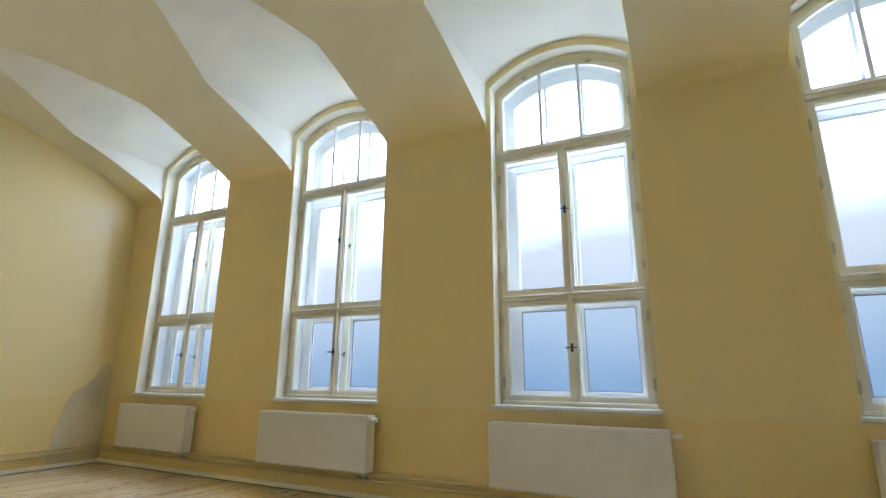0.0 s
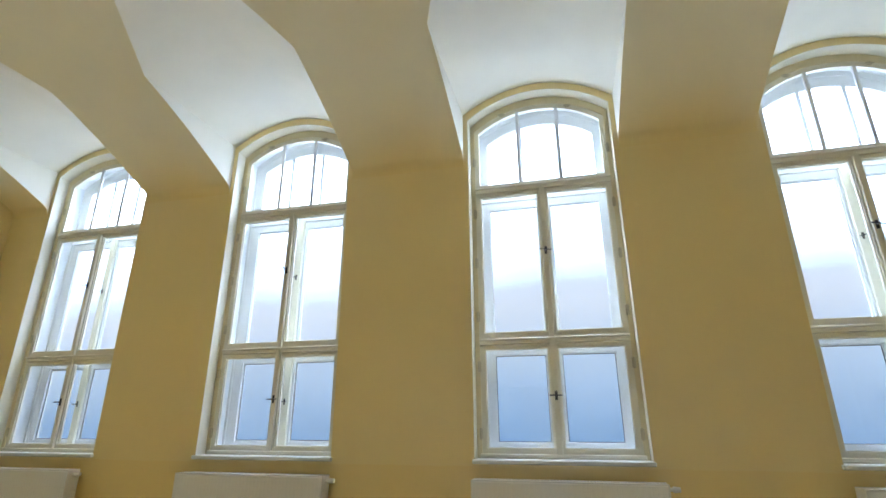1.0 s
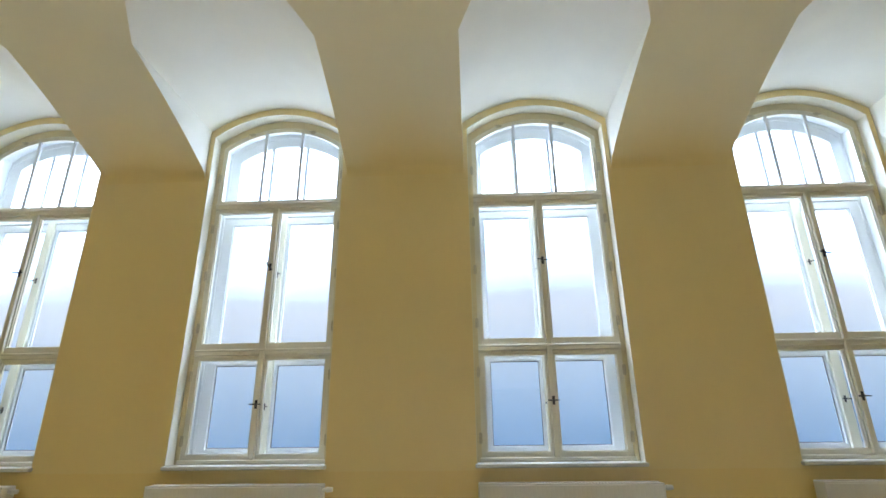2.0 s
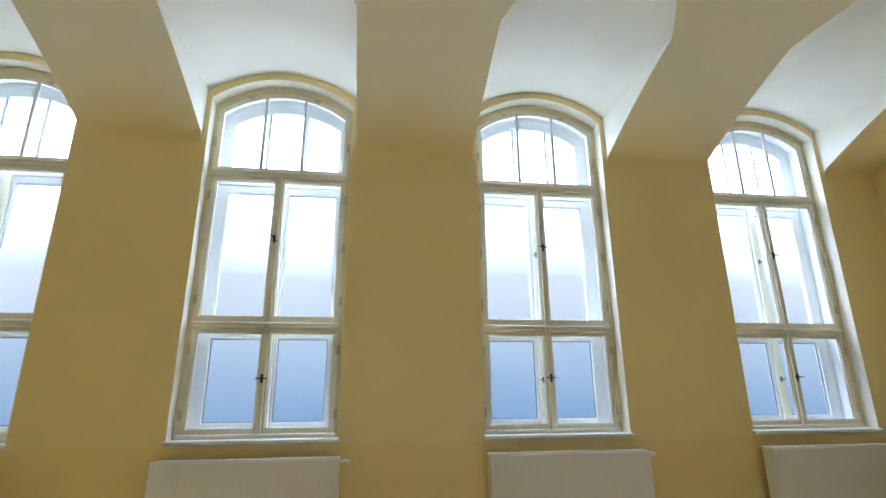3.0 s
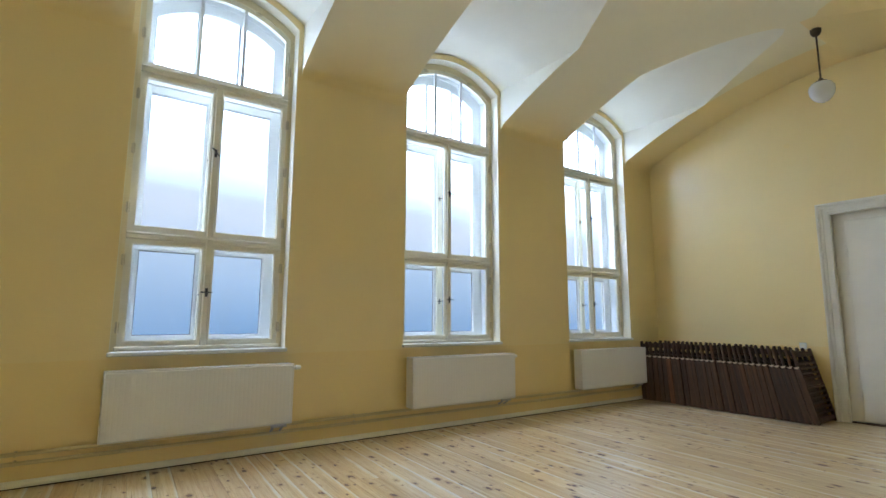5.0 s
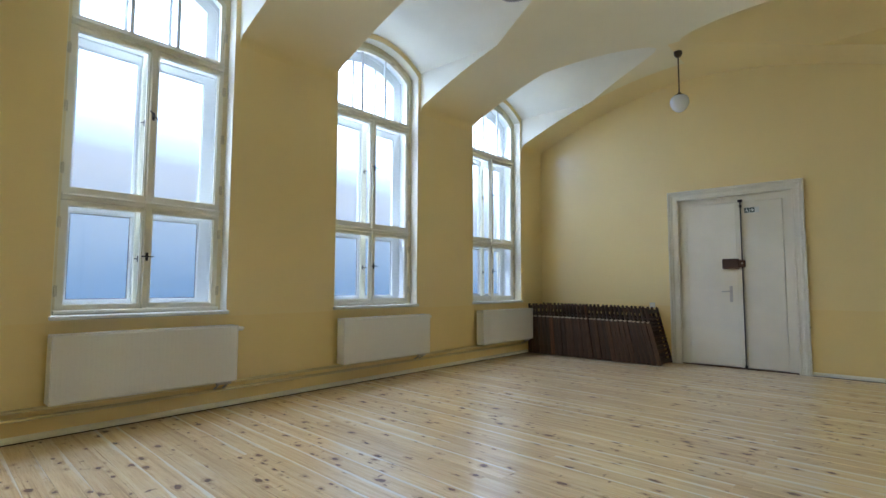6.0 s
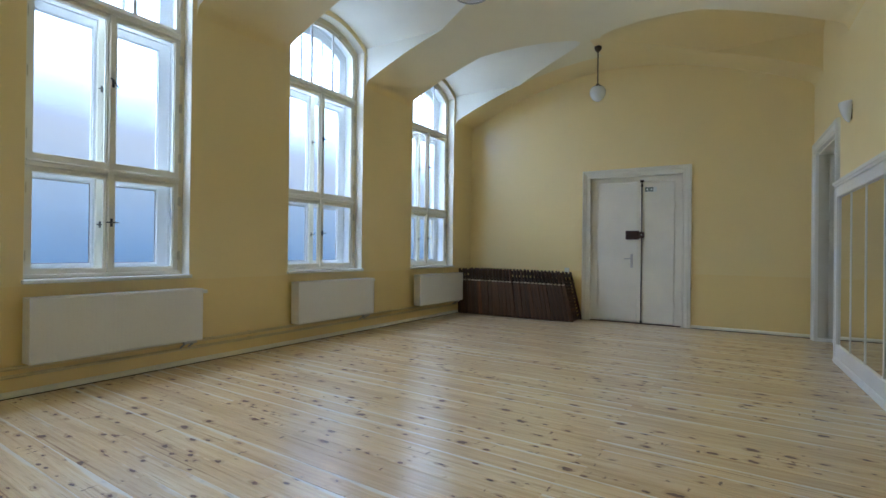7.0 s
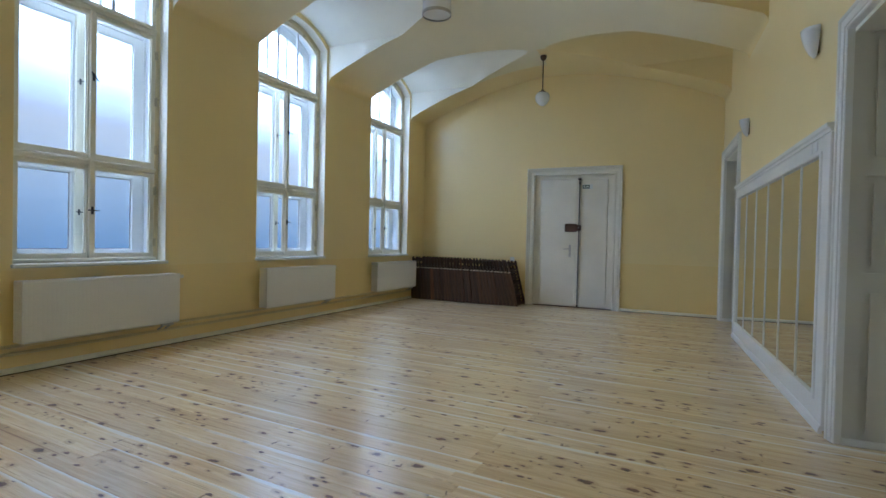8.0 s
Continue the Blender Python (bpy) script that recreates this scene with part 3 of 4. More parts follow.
            tube(bm, (sx * 0.627, yi - 0.006, z - 0.045), (sx * 0.627, yi - 0.006, z + 0.045), 0.008, 10)
            box(bm, sx * 0.627 - 0.014, sx * 0.627 + 0.014, yi - 0.003, yi + 0.004, z - 0.04, z + 0.04)
            part("hinge", bm, HINGE, w, "aged painted hinge")
    for sx in (-0.34, 0.30):
        bm = bmesh.new()
        zt = 4.13 - 0.25 * sx * sx
        tube(bm, (sx - 0.035, yi - 0.012, zt - 0.02), (sx + 0.035, yi - 0.012, zt - 0.028), 0.007, 8)
        box(bm, sx - 0.02, sx + 0.02, yi - 0.008, yi, zt - 0.04, zt - 0.005, 0.002)
        part("catch", bm, HINGE, w, "painted catch of the arched light")
    bm = bmesh.new()
    tube(bm, (0.598, yi - 0.008, 3.45), (0.608, yi - 0.03, 3.70), 0.005, 8)
    tube(bm, (0.608, yi - 0.03, 3.70), (0.603, yi - 0.008, 3.78), 0.005, 8)
    part("stay", bm, HINGE, w, "painted iron window stay")
    latch(w, 0.0, yi - 0.018, 1.375, 0.0)
    latch(w, 0.0, yi - 0.018, 2.62, 0.0)
    latch(w, -0.005, yo - 0.018, 1.36, 0.0, 0.8)
    latch(w, -0.005, yo - 0.018, 2.60, radians(12), 0.8)
    return w


win = tall_window("window_1")
win.location = (WINDOWS[0], 0, 0)
for i, c in enumerate(WINDOWS[1:], 2):
    k = copy_thing(win, Matrix.Translation((c, 0, 0)))
    k.name = f"window_{i}"
    for part_ob in list(k.children):
        if part_ob.name.startswith("handle") and part_ob.location.z > 2.61:
            # the upper latches stand at different angles
            place = part_ob.location.copy()
            bpy.data.objects.remove(part_ob)
            latch(k, *place, radians((0, -48, -8, -12)[i - 1]))


# ---- radiators and pipes ----
def radiator(cx, width):
    r = thing("radiator", Matrix.Translation((cx, Y_WIN, 0)), label="white enamelled steel panel radiator with fine vertical ribs below a window", category="radiator", group="radiators under the windows")
    h, yf, yb, z0, z1 = width / 2, -0.195, -0.075, 0.262, 0.762
    bm = bmesh.new()
    n = round(width / 0.0335)
    pts = []
    for i in range(n):
        a = -h + 0.012 + (width - 0.024) * i / n
        p = (width - 0.024) / n
        pts += [(a, 0.0), (a + p * 0.62, 0.0), (a + p * 0.74, 0.0004), (a + p * 0.88, 0.0004)]
    pts.append((h - 0.012, 0.0))
    sheet = [[(x, yf + lift if lift else yf + d, z) for x, d in pts] for z, lift in ((z0, 0.008), (z0 + 0.012, 0), (z1 - 0.012, 0), (z1, 0.008))]
    grid(bm, sheet)
    part("front_panel", bm, RADIATOR, r)
    part("back_panel", boxed(-h + 0.01, h - 0.01, yb, yb + 0.012, z0, z1 - 0.004, 0.003), RADIATOR, r)
    for sx in (-1, 1):
        bm = bmesh.new()
        box(bm, min(sx * h, sx * (h - 0.012)), max(sx * h, sx * (h - 0.012)), yf + 0.002, yb + 0.012, z0 + 0.004, z1, 0.004)
        for k in range(5):
            zz = z0 + 0.1 + k * 0.07
            box(bm, min(sx * h, sx * (h + 0.002)), max(sx * h, sx * (h + 0.002)), yf + 0.03, yb - 0.02, zz, zz + 0.012)
        part("side_cover", bm, RADIATOR, r)
    bm = bmesh.new()
    box(bm, -h + 0.002, h - 0.002, yf + 0.003, yf + 0.014, z1 - 0.004, z1 + 0.004, 0.002)
    box(bm, -h + 0.002, h - 0.002, yb + 0.001, yb + 0.012, z1 - 0.004, z1 + 0.004, 0.002)
    m = round(width / 0.024)
    for i in range(m + 1):
        x = -h + 0.006 + (width - 0.018) * i / m
        box(bm, x, x + 0.006, yf + 0.014, yb + 0.001, z1 - 0.006, z1 + 0.002)
    part("top_grille", bm, RADIATOR, r)
    bm = bmesh.new()
    tube(bm, (h, -0.13, z1 - 0.035), (h + 0.03, -0.13, z1 - 0.035), 0.013)
    tube(bm, (h + 0.028, -0.13, z1 - 0.035), (h + 0.075, -0.13, z1 - 0.035), 0.021, 16, 0.017)
    part("valve", bm, PLASTIC, r, "white thermostatic valve head")
    bm = bmesh.new()
    tube(bm, (h - 0.16, -0.13, z0 - 0.02), (h - 0.03, -0.13, z0 - 0.02), 0.013)
    for x in (h - 0.14, h - 0.06):
        tube(bm, (x, -0.13, z0 - 0.03), (x, -0.13, z0 + 0.01), 0.012)
        tube(bm, (x, -0.13, z0 - 0.03), (x, -0.05, z0 - 0.075), 0.009)
    part("valve_block", bm, CHROME, r, "metal connection block")
    for sx in (-0.7, 0.7):
        part("bracket", boxed(sx * h - 0.015, sx * h + 0.015, yb + 0.012, 0.0, z0 + 0.05, z1 - 0.05), RADIATOR, r)
    return r


for c in WINDOWS:
    radiator(c + (0.0, 0.005, 0.03, 0.03)[WINDOWS.index(c)], 1.26 if c == WINDOWS[0] else 1.385)

pipes = thing("heating_pipes", label="pair of yellow painted heating pipes along the foot of the wall", category="pipe")
for z, y in ((0.232, 4.085), (0.170, 4.085)):
    bm = bmesh.new()
    tube(bm, (X_WEST + 0.05, y, z), (X_EAST, y, z), 0.0145, 12)
    smooth(part("pipe", bm, PIPE, pipes), 40)
    bm = bmesh.new()
    tube(bm, (X_WEST + 0.045, -1.3, z - 0.01), (X_WEST + 0.045, y + 0.0, z), 0.0125, 12)
    smooth(part("pipe", bm, PIPE, pipes), 40)
for x in (-6.75, -4.55, -2.05, 0.45, 2.75):
    for z in (0.232, 0.170):
        part("pipe_clip", boxed(x - 0.009, x + 0.009, 4.068, Y_WIN, z - 0.017, z + 0.017, 0.004), PIPE, pipes)

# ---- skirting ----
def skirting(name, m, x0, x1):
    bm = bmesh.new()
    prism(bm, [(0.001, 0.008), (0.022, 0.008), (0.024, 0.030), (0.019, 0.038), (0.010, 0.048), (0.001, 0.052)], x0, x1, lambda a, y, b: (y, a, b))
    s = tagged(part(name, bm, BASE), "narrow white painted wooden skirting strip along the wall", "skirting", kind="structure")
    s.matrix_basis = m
    # added dark strip: the shadow under the skirting put into colour
    part("gap_shadow_strip", boxed(x0, x1, 0.001, 0.019, 0.0, 0.008), GAP_SHADE, s, "dark strip painted as the shadow gap under the skirting")
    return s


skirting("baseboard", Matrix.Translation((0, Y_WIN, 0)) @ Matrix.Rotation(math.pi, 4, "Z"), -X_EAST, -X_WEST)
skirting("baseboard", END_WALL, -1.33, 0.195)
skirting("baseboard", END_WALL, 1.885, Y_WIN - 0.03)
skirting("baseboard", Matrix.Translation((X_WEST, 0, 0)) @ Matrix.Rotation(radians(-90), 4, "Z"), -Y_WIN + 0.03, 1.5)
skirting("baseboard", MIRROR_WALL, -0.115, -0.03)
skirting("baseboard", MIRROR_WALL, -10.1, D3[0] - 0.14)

# ---- bare plaster on the west wall ----
bm = bmesh.new()
out = [(4.115, 1.25), (4.03, 1.27), (3.95, 1.20), (3.90, 1.08), (3.80, 0.98), (3.68, 0.90), (3.60, 0.74), (3.57, 0.56), (3.52, 0.40), (3.50, 0.06), (4.115, 0.06)]
prism(bm, out, X_WEST, X_WEST + 0.003, lambda a, y, b: (y, a, b))
tagged(part("plaster_patch", bm, PLASTER), "bare grey plaster patch left unpainted in the corner", "plaster patch", kind="structure")

# ---- doors ----
ARCHITRAVE = [(-0.012, -0.02), (-0.012, 0.012), (0.0, 0.020), (0.014, 0.020), (0.020, 0.012), (0.060, 0.014), (0.066, 0.026), (0.082, 0.034), (0.096, 0.026), (0.100, 0.040), (0.118, 0.046), (0.126, 0.036), (0.126, 0.0)]


def double_door():
    m = END_WALL @ Matrix.Translation((1.05, 0, 0))
    d = thing("door_1", m, label="closed white painted double door with profiled architrave and iron bolt", category="door", kind="structure")
    bm = bmesh.new()
    sweep_u(bm, 0.725, 2.435, ARCHITRAVE)
    part("architrave", bm, DOORWHITE, d)
    bm = bmesh.new()
    ring(bm, [(-0.73, 0), (0.73, 0), (0.73, 2.44), (-0.73, 2.44)], [(-0.605, 0.001), (0.605, 0.001), (0.605, 2.335), (-0.605, 2.335)], -0.13, -0.05)
    part("door_frame", bm, DOORWHITE, d)
    part("threshold", boxed(-0.73, 0.73, -0.16, -0.01, -0.01, 0.012), DARK, d, "dark worn threshold")
    a = part("leaf", boxed(-0.045, 0.602, -0.095, -0.042, 0.018, 2.33, 0.004), DOORWHITE, d)
    b = part("leaf", boxed(-0.602, -0.125, -0.095, -0.042, 0.018, 2.33, 0.004), DOORWHITE, d)
    part("meeting_batten", boxed(-0.128, -0.042, -0.095, -0.030, 0.018, 2.335, 0.008), DOORWHITE, d)
    bm = bmesh.new()
    tube(bm, (-0.112, -0.018, 0.02), (-0.112, -0.018, 2.36), 0.008, 10)
    box(bm, -0.140, -0.080, -0.036, -0.008, 2.325, 2.362, 0.006)
    for z in (0.035, 2.27):
        box(bm, -0.128, -0.096, -0.03, -0.012, z - 0.02, z + 0.02, 0.003)
    part("bolt_rod", bm, IRON, d, "black iron espagnolette bolt")
    bm = boxed(-0.075, 0.135, -0.042, 0.018, 1.385, 1.53, 0.012)
    box(bm, -0.150, -0.070, -0.032, 0.012, 1.405, 1.51, 0.01)
    k = part("lock_case", bm, RUST, d, "dark brown rim lock case")
    bm = bmesh.new()
    tube(bm, (-0.115, 0.012, 1.462), (-0.115, 0.018, 1.462), 0.012, 14)
    part("keyhole_cover", bm, CHROME, k)
    bm = boxed(0.025, 0.062, -0.042, -0.034, 0.92, 1.145, 0.003)
    tube(bm, (0.044, -0.036, 1.07), (0.044, 0.012, 1.07), 0.010)
    tube(bm, (0.044, 0.010, 1.07), (0.155, 0.010, 1.065), 0.0095, 12, 0.008)
    part("handle", bm, CHROME, d, "brushed metal lever handle")
    s = part("exit_sign", boxed(-0.335, -0.155, -0.042, -0.037, 2.165, 2.245, 0.001), SIGN_WHITE, d, "small green and white exit sign")
    for x0, x1 in ((-0.216, -0.158), (-0.282, -0.222)):
        part("sign_field", boxed(x0, x1, -0.037, -0.0355, 2.171, 2.239), SIGN_GREEN, s)
    part("sign_bar", boxed(-0.260, -0.248, -0.0355, -0.0345, 2.183, 2.227), SIGN_WHITE, s)
    part("sign_bar", boxed(-0.274, -0.234, -0.0355, -0.0345, 2.199, 2.211), SIGN_WHITE, s)
    bm = bmesh.new()
    prism(bm, [(-0.208, 2.178), (-0.196, 2.178), (-0.184, 2.198), (-0.168, 2.190), (-0.166, 2.200), (-0.186, 2.214), (-0.178, 2.232), (-0.190, 2.234), (-0.200, 2.206)], -0.0355, -0.0345)
    part("sign_pictogram", bm, SIGN_WHITE, s)
    for x in (0.603, -0.603):
        for z in (0.3, 1.95):
            bm = bmesh.new()
            tube(bm, (x, -0.040, z - 0.06), (x, -0.040, z + 0.06), 0.011, 10)
            part("hinge", bm, DOORWHITE, d)
    bm = bmesh.new()
    tube(bm, (-0.845, 0.005, 0.62), (-0.845, 0.022, 0.62), 0.012, 10)
    part("peg", bm, IRON, d)
    return d


double_door()


PLAIN_TRIM = [(-0.006, -0.02), (-0.006, 0.016), (0.0, 0.022), (0.016, 0.022), (0.022, 0.030), (0.086, 0.032), (0.094, 0.040), (0.112, 0.044), (0.124, 0.036), (0.130, 0.020), (0.130, 0.0)]


def panelled(bm, x0, x1, y, z0, z1, rows, to=lambda a, b, c: (a, b, c), stile=0.11):
    """Raised stiles and rails round sunk panels, on a plane."""
    def add(a, b, c, d, ya, yb):
        vs = box(bm, a, b, ya, yb, c, d)
        for v in vs:
            v.co = to(*v.co)
    add(x0, x1, z0, z1, y - 0.042, y - 0.024)
    add(x0, x0 + stile, z0, z1, y - 0.024, y)
    add(x1 - stile, x1, z0, z1, y - 0.024, y)
    cuts = [z0 + (z1 - z0) * r for r in rows]
    for c in cuts:
        lo, hi = max(z0, c - stile / 2), min(z1, c + stile / 2)
        add(x0 + stile, x1 - stile, lo, hi, y - 0.024, y)
    for c, e in zip(cuts, cuts[1:]):
        add(x0 + stile + 0.045, x1 - stile - 0.045, c + stile / 2 + 0.045, e - stile / 2 - 0.045, y - 0.024, y - 0.010)


def panel_door(name, span, label, trim=1.0):
    a, b, h = span
    c, half = (a + b) / 2, (b - a) / 2
    d = thing(name, MIRROR_WALL @ Matrix.Translation((c, 0, 0)), label=label, category="door", kind="structure")
    bm = bmesh.new()
    sweep_u(bm, half, h, [(o * trim if o > 0 else o, p) for o, p in PLAIN_TRIM])
    part("architrave", bm, WHITE, d)
    for s in (-1, 1):
        bm = bmesh.new()
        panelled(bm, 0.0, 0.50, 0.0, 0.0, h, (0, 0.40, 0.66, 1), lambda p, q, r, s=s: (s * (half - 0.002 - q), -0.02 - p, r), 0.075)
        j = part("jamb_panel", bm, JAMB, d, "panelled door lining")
        bm = bmesh.new()
        box(bm, min(s * (half - 0.016), s * (half - 0.002)), max(s * (half - 0.016), s * (half - 0.002)), -0.5, -0.015, 0, 0.045, 0.004)
        part("plinth", bm, WHITE, d)
    part("head_lining", boxed(-half, half, -0.52, -0.02, h - 0.03, h - 0.004), DOORWHITE, d)
    for s in (-1, 1):
        bm = bmesh.new()
        x0, x1 = (-half + 0.03, -0.004) if s < 0 else (0.004, half - 0.03)
        panelled(bm, x0, x1, -0.49, 0.012, h - 0.035, (0, 0.36, 0.66, 1), stile=0.10)
        part("leaf", bm, DOORWHITE, d)
    bm = boxed(0.03, 0.06, -0.49, -0.482, 0.95, 1.16, 0.003)
    tube(bm, (0.045, -0.485, 1.08), (0.045, -0.44, 1.08), 0.009)
    tube(bm, (0.045, -0.44, 1.08), (0.15, -0.44, 1.08), 0.009)
    part("handle", bm, CHROME, d, "metal lever handle")
    return d


panel_door("door_2", D2, "white panelled double door set deep in the wall by the corner")
panel_door("door_3", D3, "white panelled double door set deep in the wall beside the mirror", 0.65)

# ---- wall mirror: x along the wall from its own frame ----
def wall_mirror():
    x0, x1 = -5.41, -1.765
    m = thing("wall_mirror", MIRROR_WALL, label="wide dance-studio mirror of six panes in a white wooden frame", category="mirror")
    g0, g1 = x0 + 0.185, x1 - 0.015
    cuts = [g0, g0 + 0.56] + [g0 + 0.56 + (g1 - g0 - 0.56) * i / 5 for i in range(1, 6)]
    for a, b in zip(cuts, cuts[1:]):
        part("mirror_pane", boxed(a + 0.001, b - 0.001, 0.004, 0.014, 0.195, 1.80), MIRROR, m, "mirror glass")
    for c in cuts[1:-1]:
        part("pane_strip", boxed(c - 0.010, c + 0.010, 0.014, 0.021, 0.195, 1.80, 0.003), WHITE, m)
    part("backing", boxed(x0 + 0.02, x1, 0.0, 0.004, 0.03, 1.91), WHITE, m)
    bm = boxed(x0, g0, 0.004, 0.040, 0.02, 1.905, 0.005)
    box(bm, g0 - 0.035, g0 + 0.004, 0.030, 0.050, 0.18, 1.81, 0.006)
    part("stile", bm, WHITE, m)
    part("stile", boxed(g1, x1 + 0.015, 0.004, 0.036, 0.02, 1.905, 0.004), WHITE, m)
    bm = boxed(g0, g1, 0.004, 0.036, 1.80, 1.905, 0.004)
    box(bm, g0, g1, 0.028, 0.042, 1.793, 1.811, 0.004)
    part("frieze", bm, WHITE, m)
    bm = bmesh.new()
    prism(bm, [(0.0, 1.905), (0.046, 1.905), (0.052, 1.922), (0.066, 1.930), (0.070, 1.955), (0.0, 1.96)], x0 - 0.025, x1 + 0.03, lambda a, y, b: (y, a, b))
    part("cornice", bm, WHITE, m)
    for dx in (0.08, 0.20):
        part("cover_plate", boxed(x0 + dx + 0.18, x0 + dx + 0.24, 0.036, 0.044, 1.825, 1.895, 0.004), PLASTIC, m, "small white cover plate")
    part("plinth_board", boxed(g0, g1, 0.004, 0.034, 0.02, 0.193, 0.004), WHITE, m)
    bm = bmesh.new()
    prism(bm, [(0.034, 0.0), (0.056, 0.0), (0.056, 0.022), (0.046, 0.050), (0.034, 0.056)], x0, x1 + 0.015, lambda a, y, b: (y, a, b))
    part("foot_moulding", bm, WHITE, m)
    return m


wall_mirror()


# ---- lamps ----
def pendant():
    l = thing("pendant_lamp", Matrix.Translation((1.98, 1.385, 0)), label="opal glass globe pendant on a thin bronze rod", category="lamp")
    top = 4.272
    bm = bmesh.new()
    lathe(bm, [(0.035, top), (0.052, top - 0.012), (0.050, top - 0.045), (0.034, top - 0.075), (0.012, top - 0.088)])
    smooth(part("ceiling_rose", bm, BRASS, l), 40)
    bm = bmesh.new()
    tube(bm, (0, 0, 3.67), (0, 0, top - 0.08), 0.009, 12)
    part("rod", bm, BRASS, l)
    bm = bmesh.new()
    lathe(bm, [(0.018, 3.705), (0.030, 3.680), (0.060, 3.668), (0.064, 3.652)])
    smooth(part("gallery", bm, BRASS, l), 40)
    bm = bmesh.new()
    lathe(bm, [(0.058, 3.658), (0.090, 3.647), (0.112, 3.615), (0.118, 3.572), (0.109, 3.527), (0.086, 3.485), (0.056, 3.457), (0.026, 3.441), (0.004, 3.438)], 32)
    smooth(part("globe", bm, OPAL, l, "white opal glass globe"))
    return l


def drum_pendant():
    l = thing("drum_pendant_lamp", Matrix.Translation((-1.93, 1.40, 0)), label="white opal cylinder pendant with a flat bottom disc", category="lamp")
    top = 4.272
    bm = bmesh.new()
    lathe(bm, [(0.035, top), (0.052, top - 0.012), (0.050, top - 0.045), (0.034, top - 0.075), (0.012, top - 0.088)])
    smooth(part("ceiling_rose", bm, BRASS, l), 40)
    bm = bmesh.new()
    tube(bm, (0, 0, 3.60), (0, 0, top - 0.08), 0.009, 12)
    part("rod", bm, BRASS, l)
    bm = bmesh.new()
    lathe(bm, [(0.03, 3.62), (0.120, 3.60), (0.134, 3.575), (0.136, 3.33), (0.132, 3.322), (0.004, 3.322)], 36)
    smooth(part("shade", bm, OPAL, l, "white opal cylinder"), 35)
    bm = bmesh.new()
    lathe(bm, [(0.137, 3.338), (0.140, 3.338), (0.140, 3.312), (0.130, 3.312), (0.130, 3.320)], 36, caps=False)
    smooth(part("rim", bm, CHROME, l, "thin metal rim"), 35)
    return l


pendant()
drum_pendant()


def wall_lamp(x, z):
    l = thing("wall_lamp", MIRROR_WALL @ Matrix.Translation((x, 0, z)), label="white opal half-bowl wall lamp with a metal back plate", category="lamp", group="wall lamps")
    part("back_plate", boxed(-0.04, 0.04, 0.0, 0.014, -0.075, 0.085, 0.004), BRASS, l)
    bm = bmesh.new()
    rows = []
    for k in range(9):
        f = k / 8
        z0 = 0.105 - 0.20 * f
        r = 0.088 * (1 - f ** 1.5) ** 0.7 + 0.016
        rows.append([(r * math.cos(a), 0.014 + 0.9 * r * math.sin(a), z0) for a in [math.pi * i / 16 for i in range(17)]])
    grid(bm, rows)
    bm.faces.new([v for v in bm.verts][-17:])
    s = smooth(part("shade", bm, OPAL, l, "white opal glass bowl"), 60)
    md = s.modifiers.new("thickness", "SOLIDIFY")
    md.thickness, md.offset = 0.006, -1
    bm = bmesh.new()
    tube(bm, (0, 0.014, 0.0), (0, 0.06, 0.0), 0.010, 10)
    part("arm", bm, BRASS, l)
    return l


wall_lamp(-4.92, 2.62)
wall_lamp(-2.25, 2.60)

# ---- wall socket ----
sk = thing("wall_socket", END_WALL @ Matrix.Translation((2.175, 0, 0.845)), label="white plastic wall socket beside the door", category="socket")
part("cover", boxed(-0.04, 0.04, 0, 0.012, -0.04, 0.04, 0.004), PLASTIC, sk)
bm = bmesh.new()
tube(bm, (0, 0.012, 0), (0, 0.0135, 0), 0.02, 20)
part("insert", bm, BASE, sk)
bm = bmesh.new()
tube(bm, (0, 0, 0), (0, 0.004, 0), 0.035, 20)
cap = tagged(part("ceiling_junction_cover", bm, CEIL), "small round cover plate painted over on the wall", "cover plate")
cap.matrix_basis = END_WALL @ Matrix.Translation((2.15, 0, 3.40))


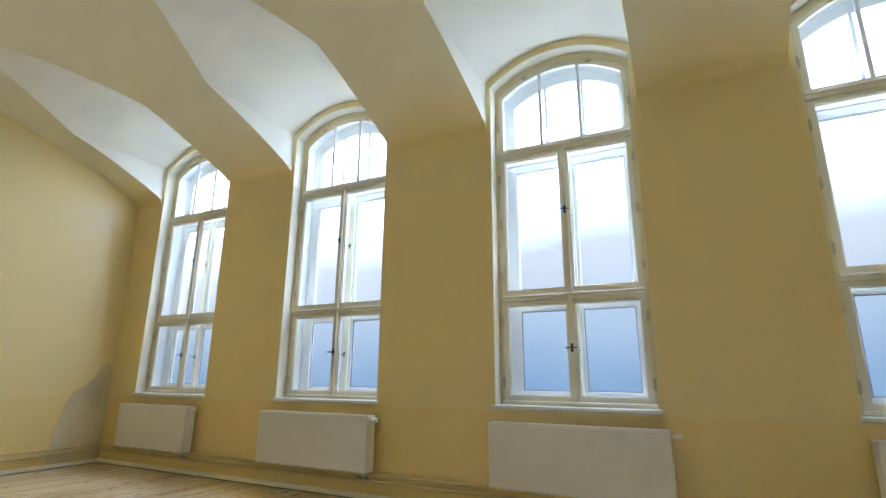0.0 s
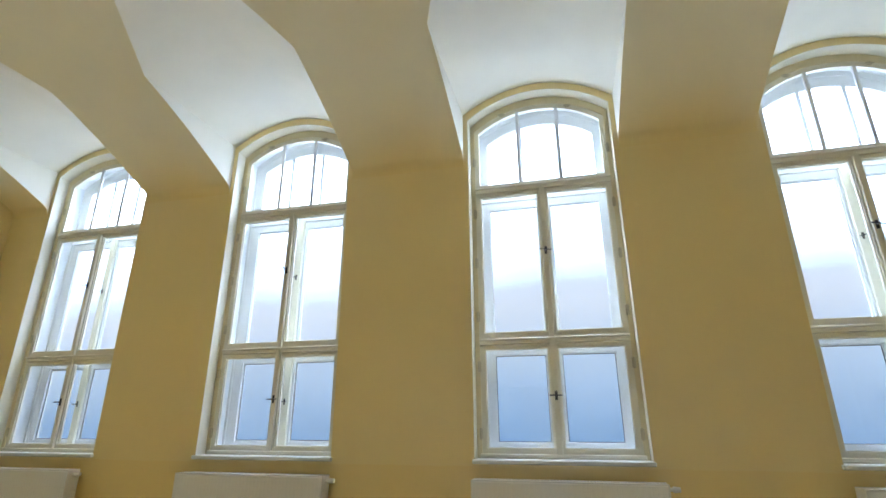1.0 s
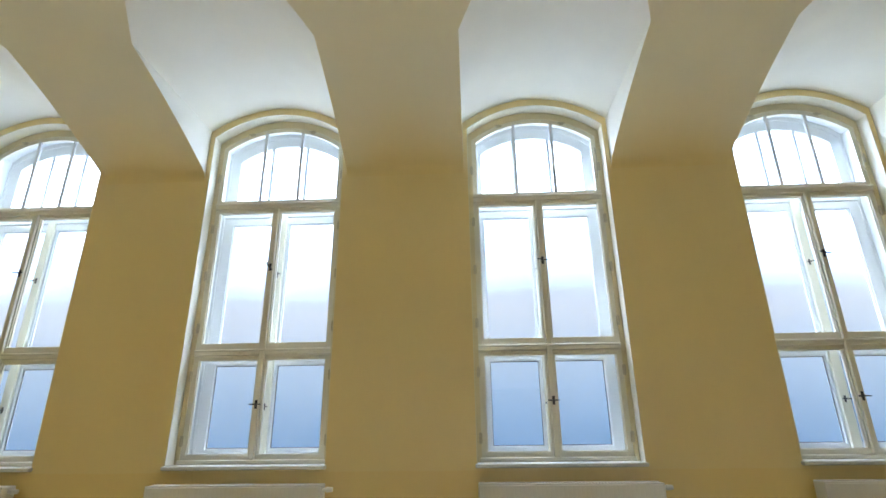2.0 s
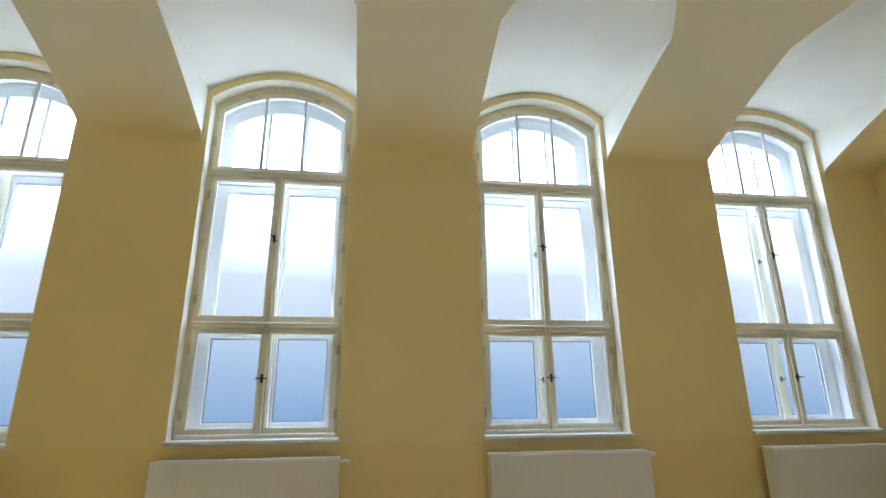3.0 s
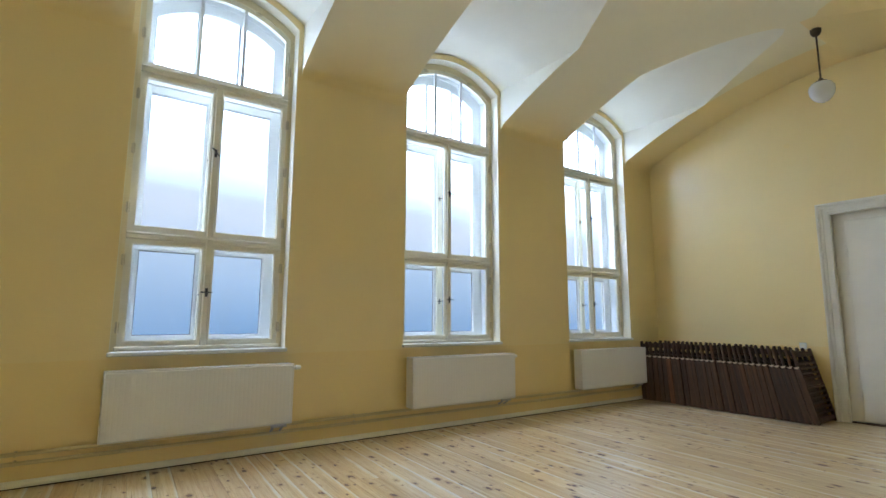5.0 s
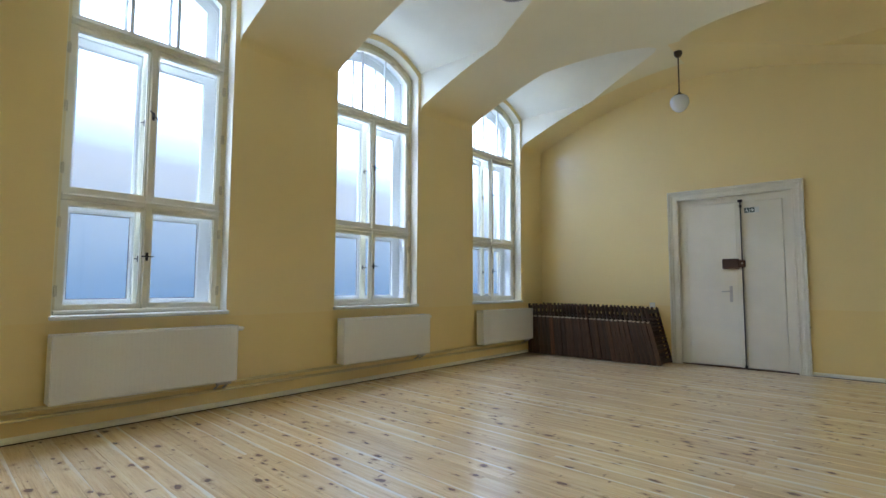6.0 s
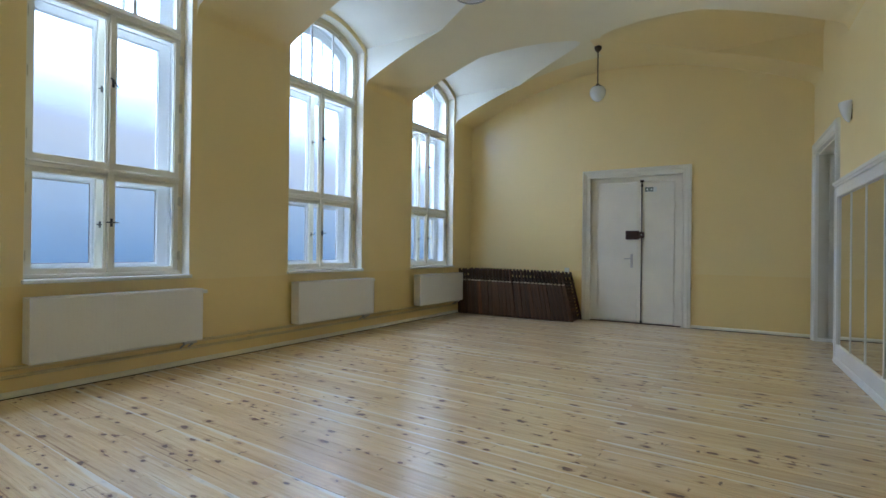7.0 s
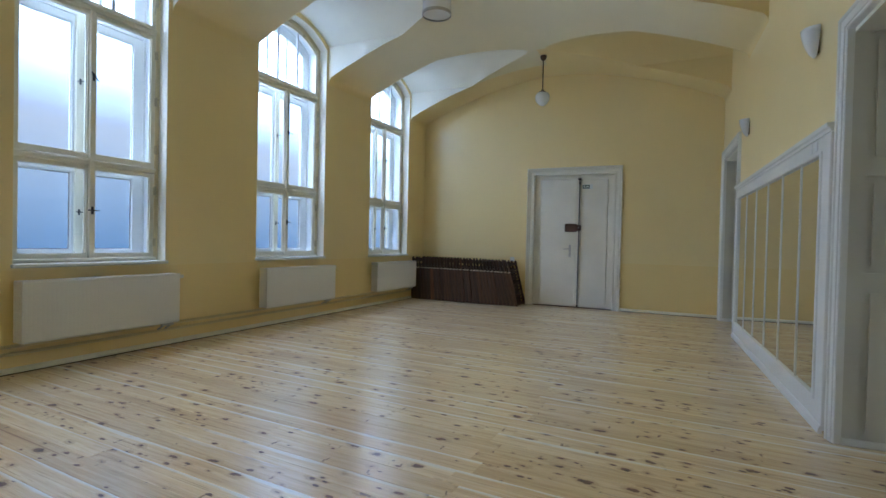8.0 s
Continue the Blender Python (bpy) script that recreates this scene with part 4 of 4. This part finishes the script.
# ---- stacked wooden shutters ----
def shutter():
    """A louvred shutter standing on its long edge, seen end on; x runs from its free edge to the wall."""
    s = thing("wooden_shutter", label="dark stained louvred wooden shutter leaning in a tight row", category="shutter", group="stacked shutters by the door")
    wd, h, th = 0.53, 0.84, 0.030
    for x in (0.0, wd - 0.055):
        bm = boxed(x, x + 0.055, -th / 2, th / 2, 0.0, h, 0.011)
        part("stile", bm, DARK, s)
    for z in (0.0, 0.40, h - 0.11):
        part("rail", boxed(0.055, wd - 0.055, -th / 2 + 0.002, th / 2 - 0.002, z + 0.02, z + 0.075, 0.003), DARK, s)
    bm = bmesh.new()
    box(bm, -0.02, wd - 0.057, -0.009, 0.009, 0, 0.035, 0.003)
    me = bpy.data.meshes.new("louvre")
    bm.to_mesh(me)
    bm.free()
    me.materials.append(DARK)
    for k in range(11):
        z = 0.11 + k * 0.055
        if abs(z - 0.43) < 0.04:
            continue
        shared("louvre", me, s, pose(0.04, 0, z, 35, 0, 0))
    bm = boxed(-0.024, -0.001, -0.031, 0.036, 0.012, 0.615, 0.004)
    f = part("end_board", bm, DARK, s, "dark flat edge board")
    bm = bmesh.new()
    prism(bm, [(-th / 2 - 0.012, 0.640), (th / 2 + 0.016, 0.640), (th / 2 + 0.010, 0.628), (0.004, 0.6155), (-0.006, 0.6155)], -0.023, -0.002, lambda a, y, b: (y, a, b))
    part("worn_tip", bm, ENDGRAIN, f, "pale worn board end")
    return s


N_SH = 30
sh = shutter()
for i in range(N_SH):
    f = i / (N_SH - 1)
    y = 4.03 - 2.13 * f
    lean = 2.0 + 11.5 * f ** 1.3 + random.uniform(-0.8, 0.8)
    m = pose(2.50 + random.uniform(-0.012, 0.012), y, 0.0, 0, 0, random.uniform(-0.8, 0.8)) @ pose(0, 0, 0.004, -lean, 0, 0)
    if i == 0:
        sh.matrix_basis = m
    else:
        copy_thing(sh, m)

# ---- floor boards, one by one ----
def board_mesh(w, l, name):
    bm = bmesh.new()
    box(bm, -w / 2, w / 2, -l / 2, l / 2, -0.028, 0.0)
    es = [e for e in bm.edges if all(v.co.z > -0.01 for v in e.verts)]
    bmesh.ops.bevel(bm, geom=es, offset=0.0010, segments=1, affect="EDGES")
    bmesh.ops.recalc_face_normals(bm, faces=bm.faces)
    me = bpy.data.meshes.new(name)
    bm.to_mesh(me)
    bm.free()
    me.materials.append(PINE)
    return me


rng = random.Random(11)
BOARD = 0.143
meshes = {}
turn = Matrix.Translation((-2.0, 0.10, 0)) @ Matrix.Rotation(radians(-2.3), 4, "Z")
count = int((X_EAST - X_WEST + 0.7) / BOARD) + 1
for i in range(count):
    x = -5.55 + i * BOARD
    jog = (0.05 if i % 2 else -0.03)
    ends = [-2.5, jog]
    if rng.random() < 0.45:
        ends.append(round(rng.uniform(1.0, 3.0), 1) + jog)
    ends.append(4.25)
    for a, b in zip(ends, ends[1:]):
        key = round(b - a, 2)
        if key not in meshes:
            meshes[key] = board_mesh(BOARD - 0.0008, key - 0.0008, "floor_board")
        shared("floor_board", meshes[key], floor, turn @ Matrix.Translation((x, (a + b) / 2, rng.uniform(-0.0008, 0.0004))))
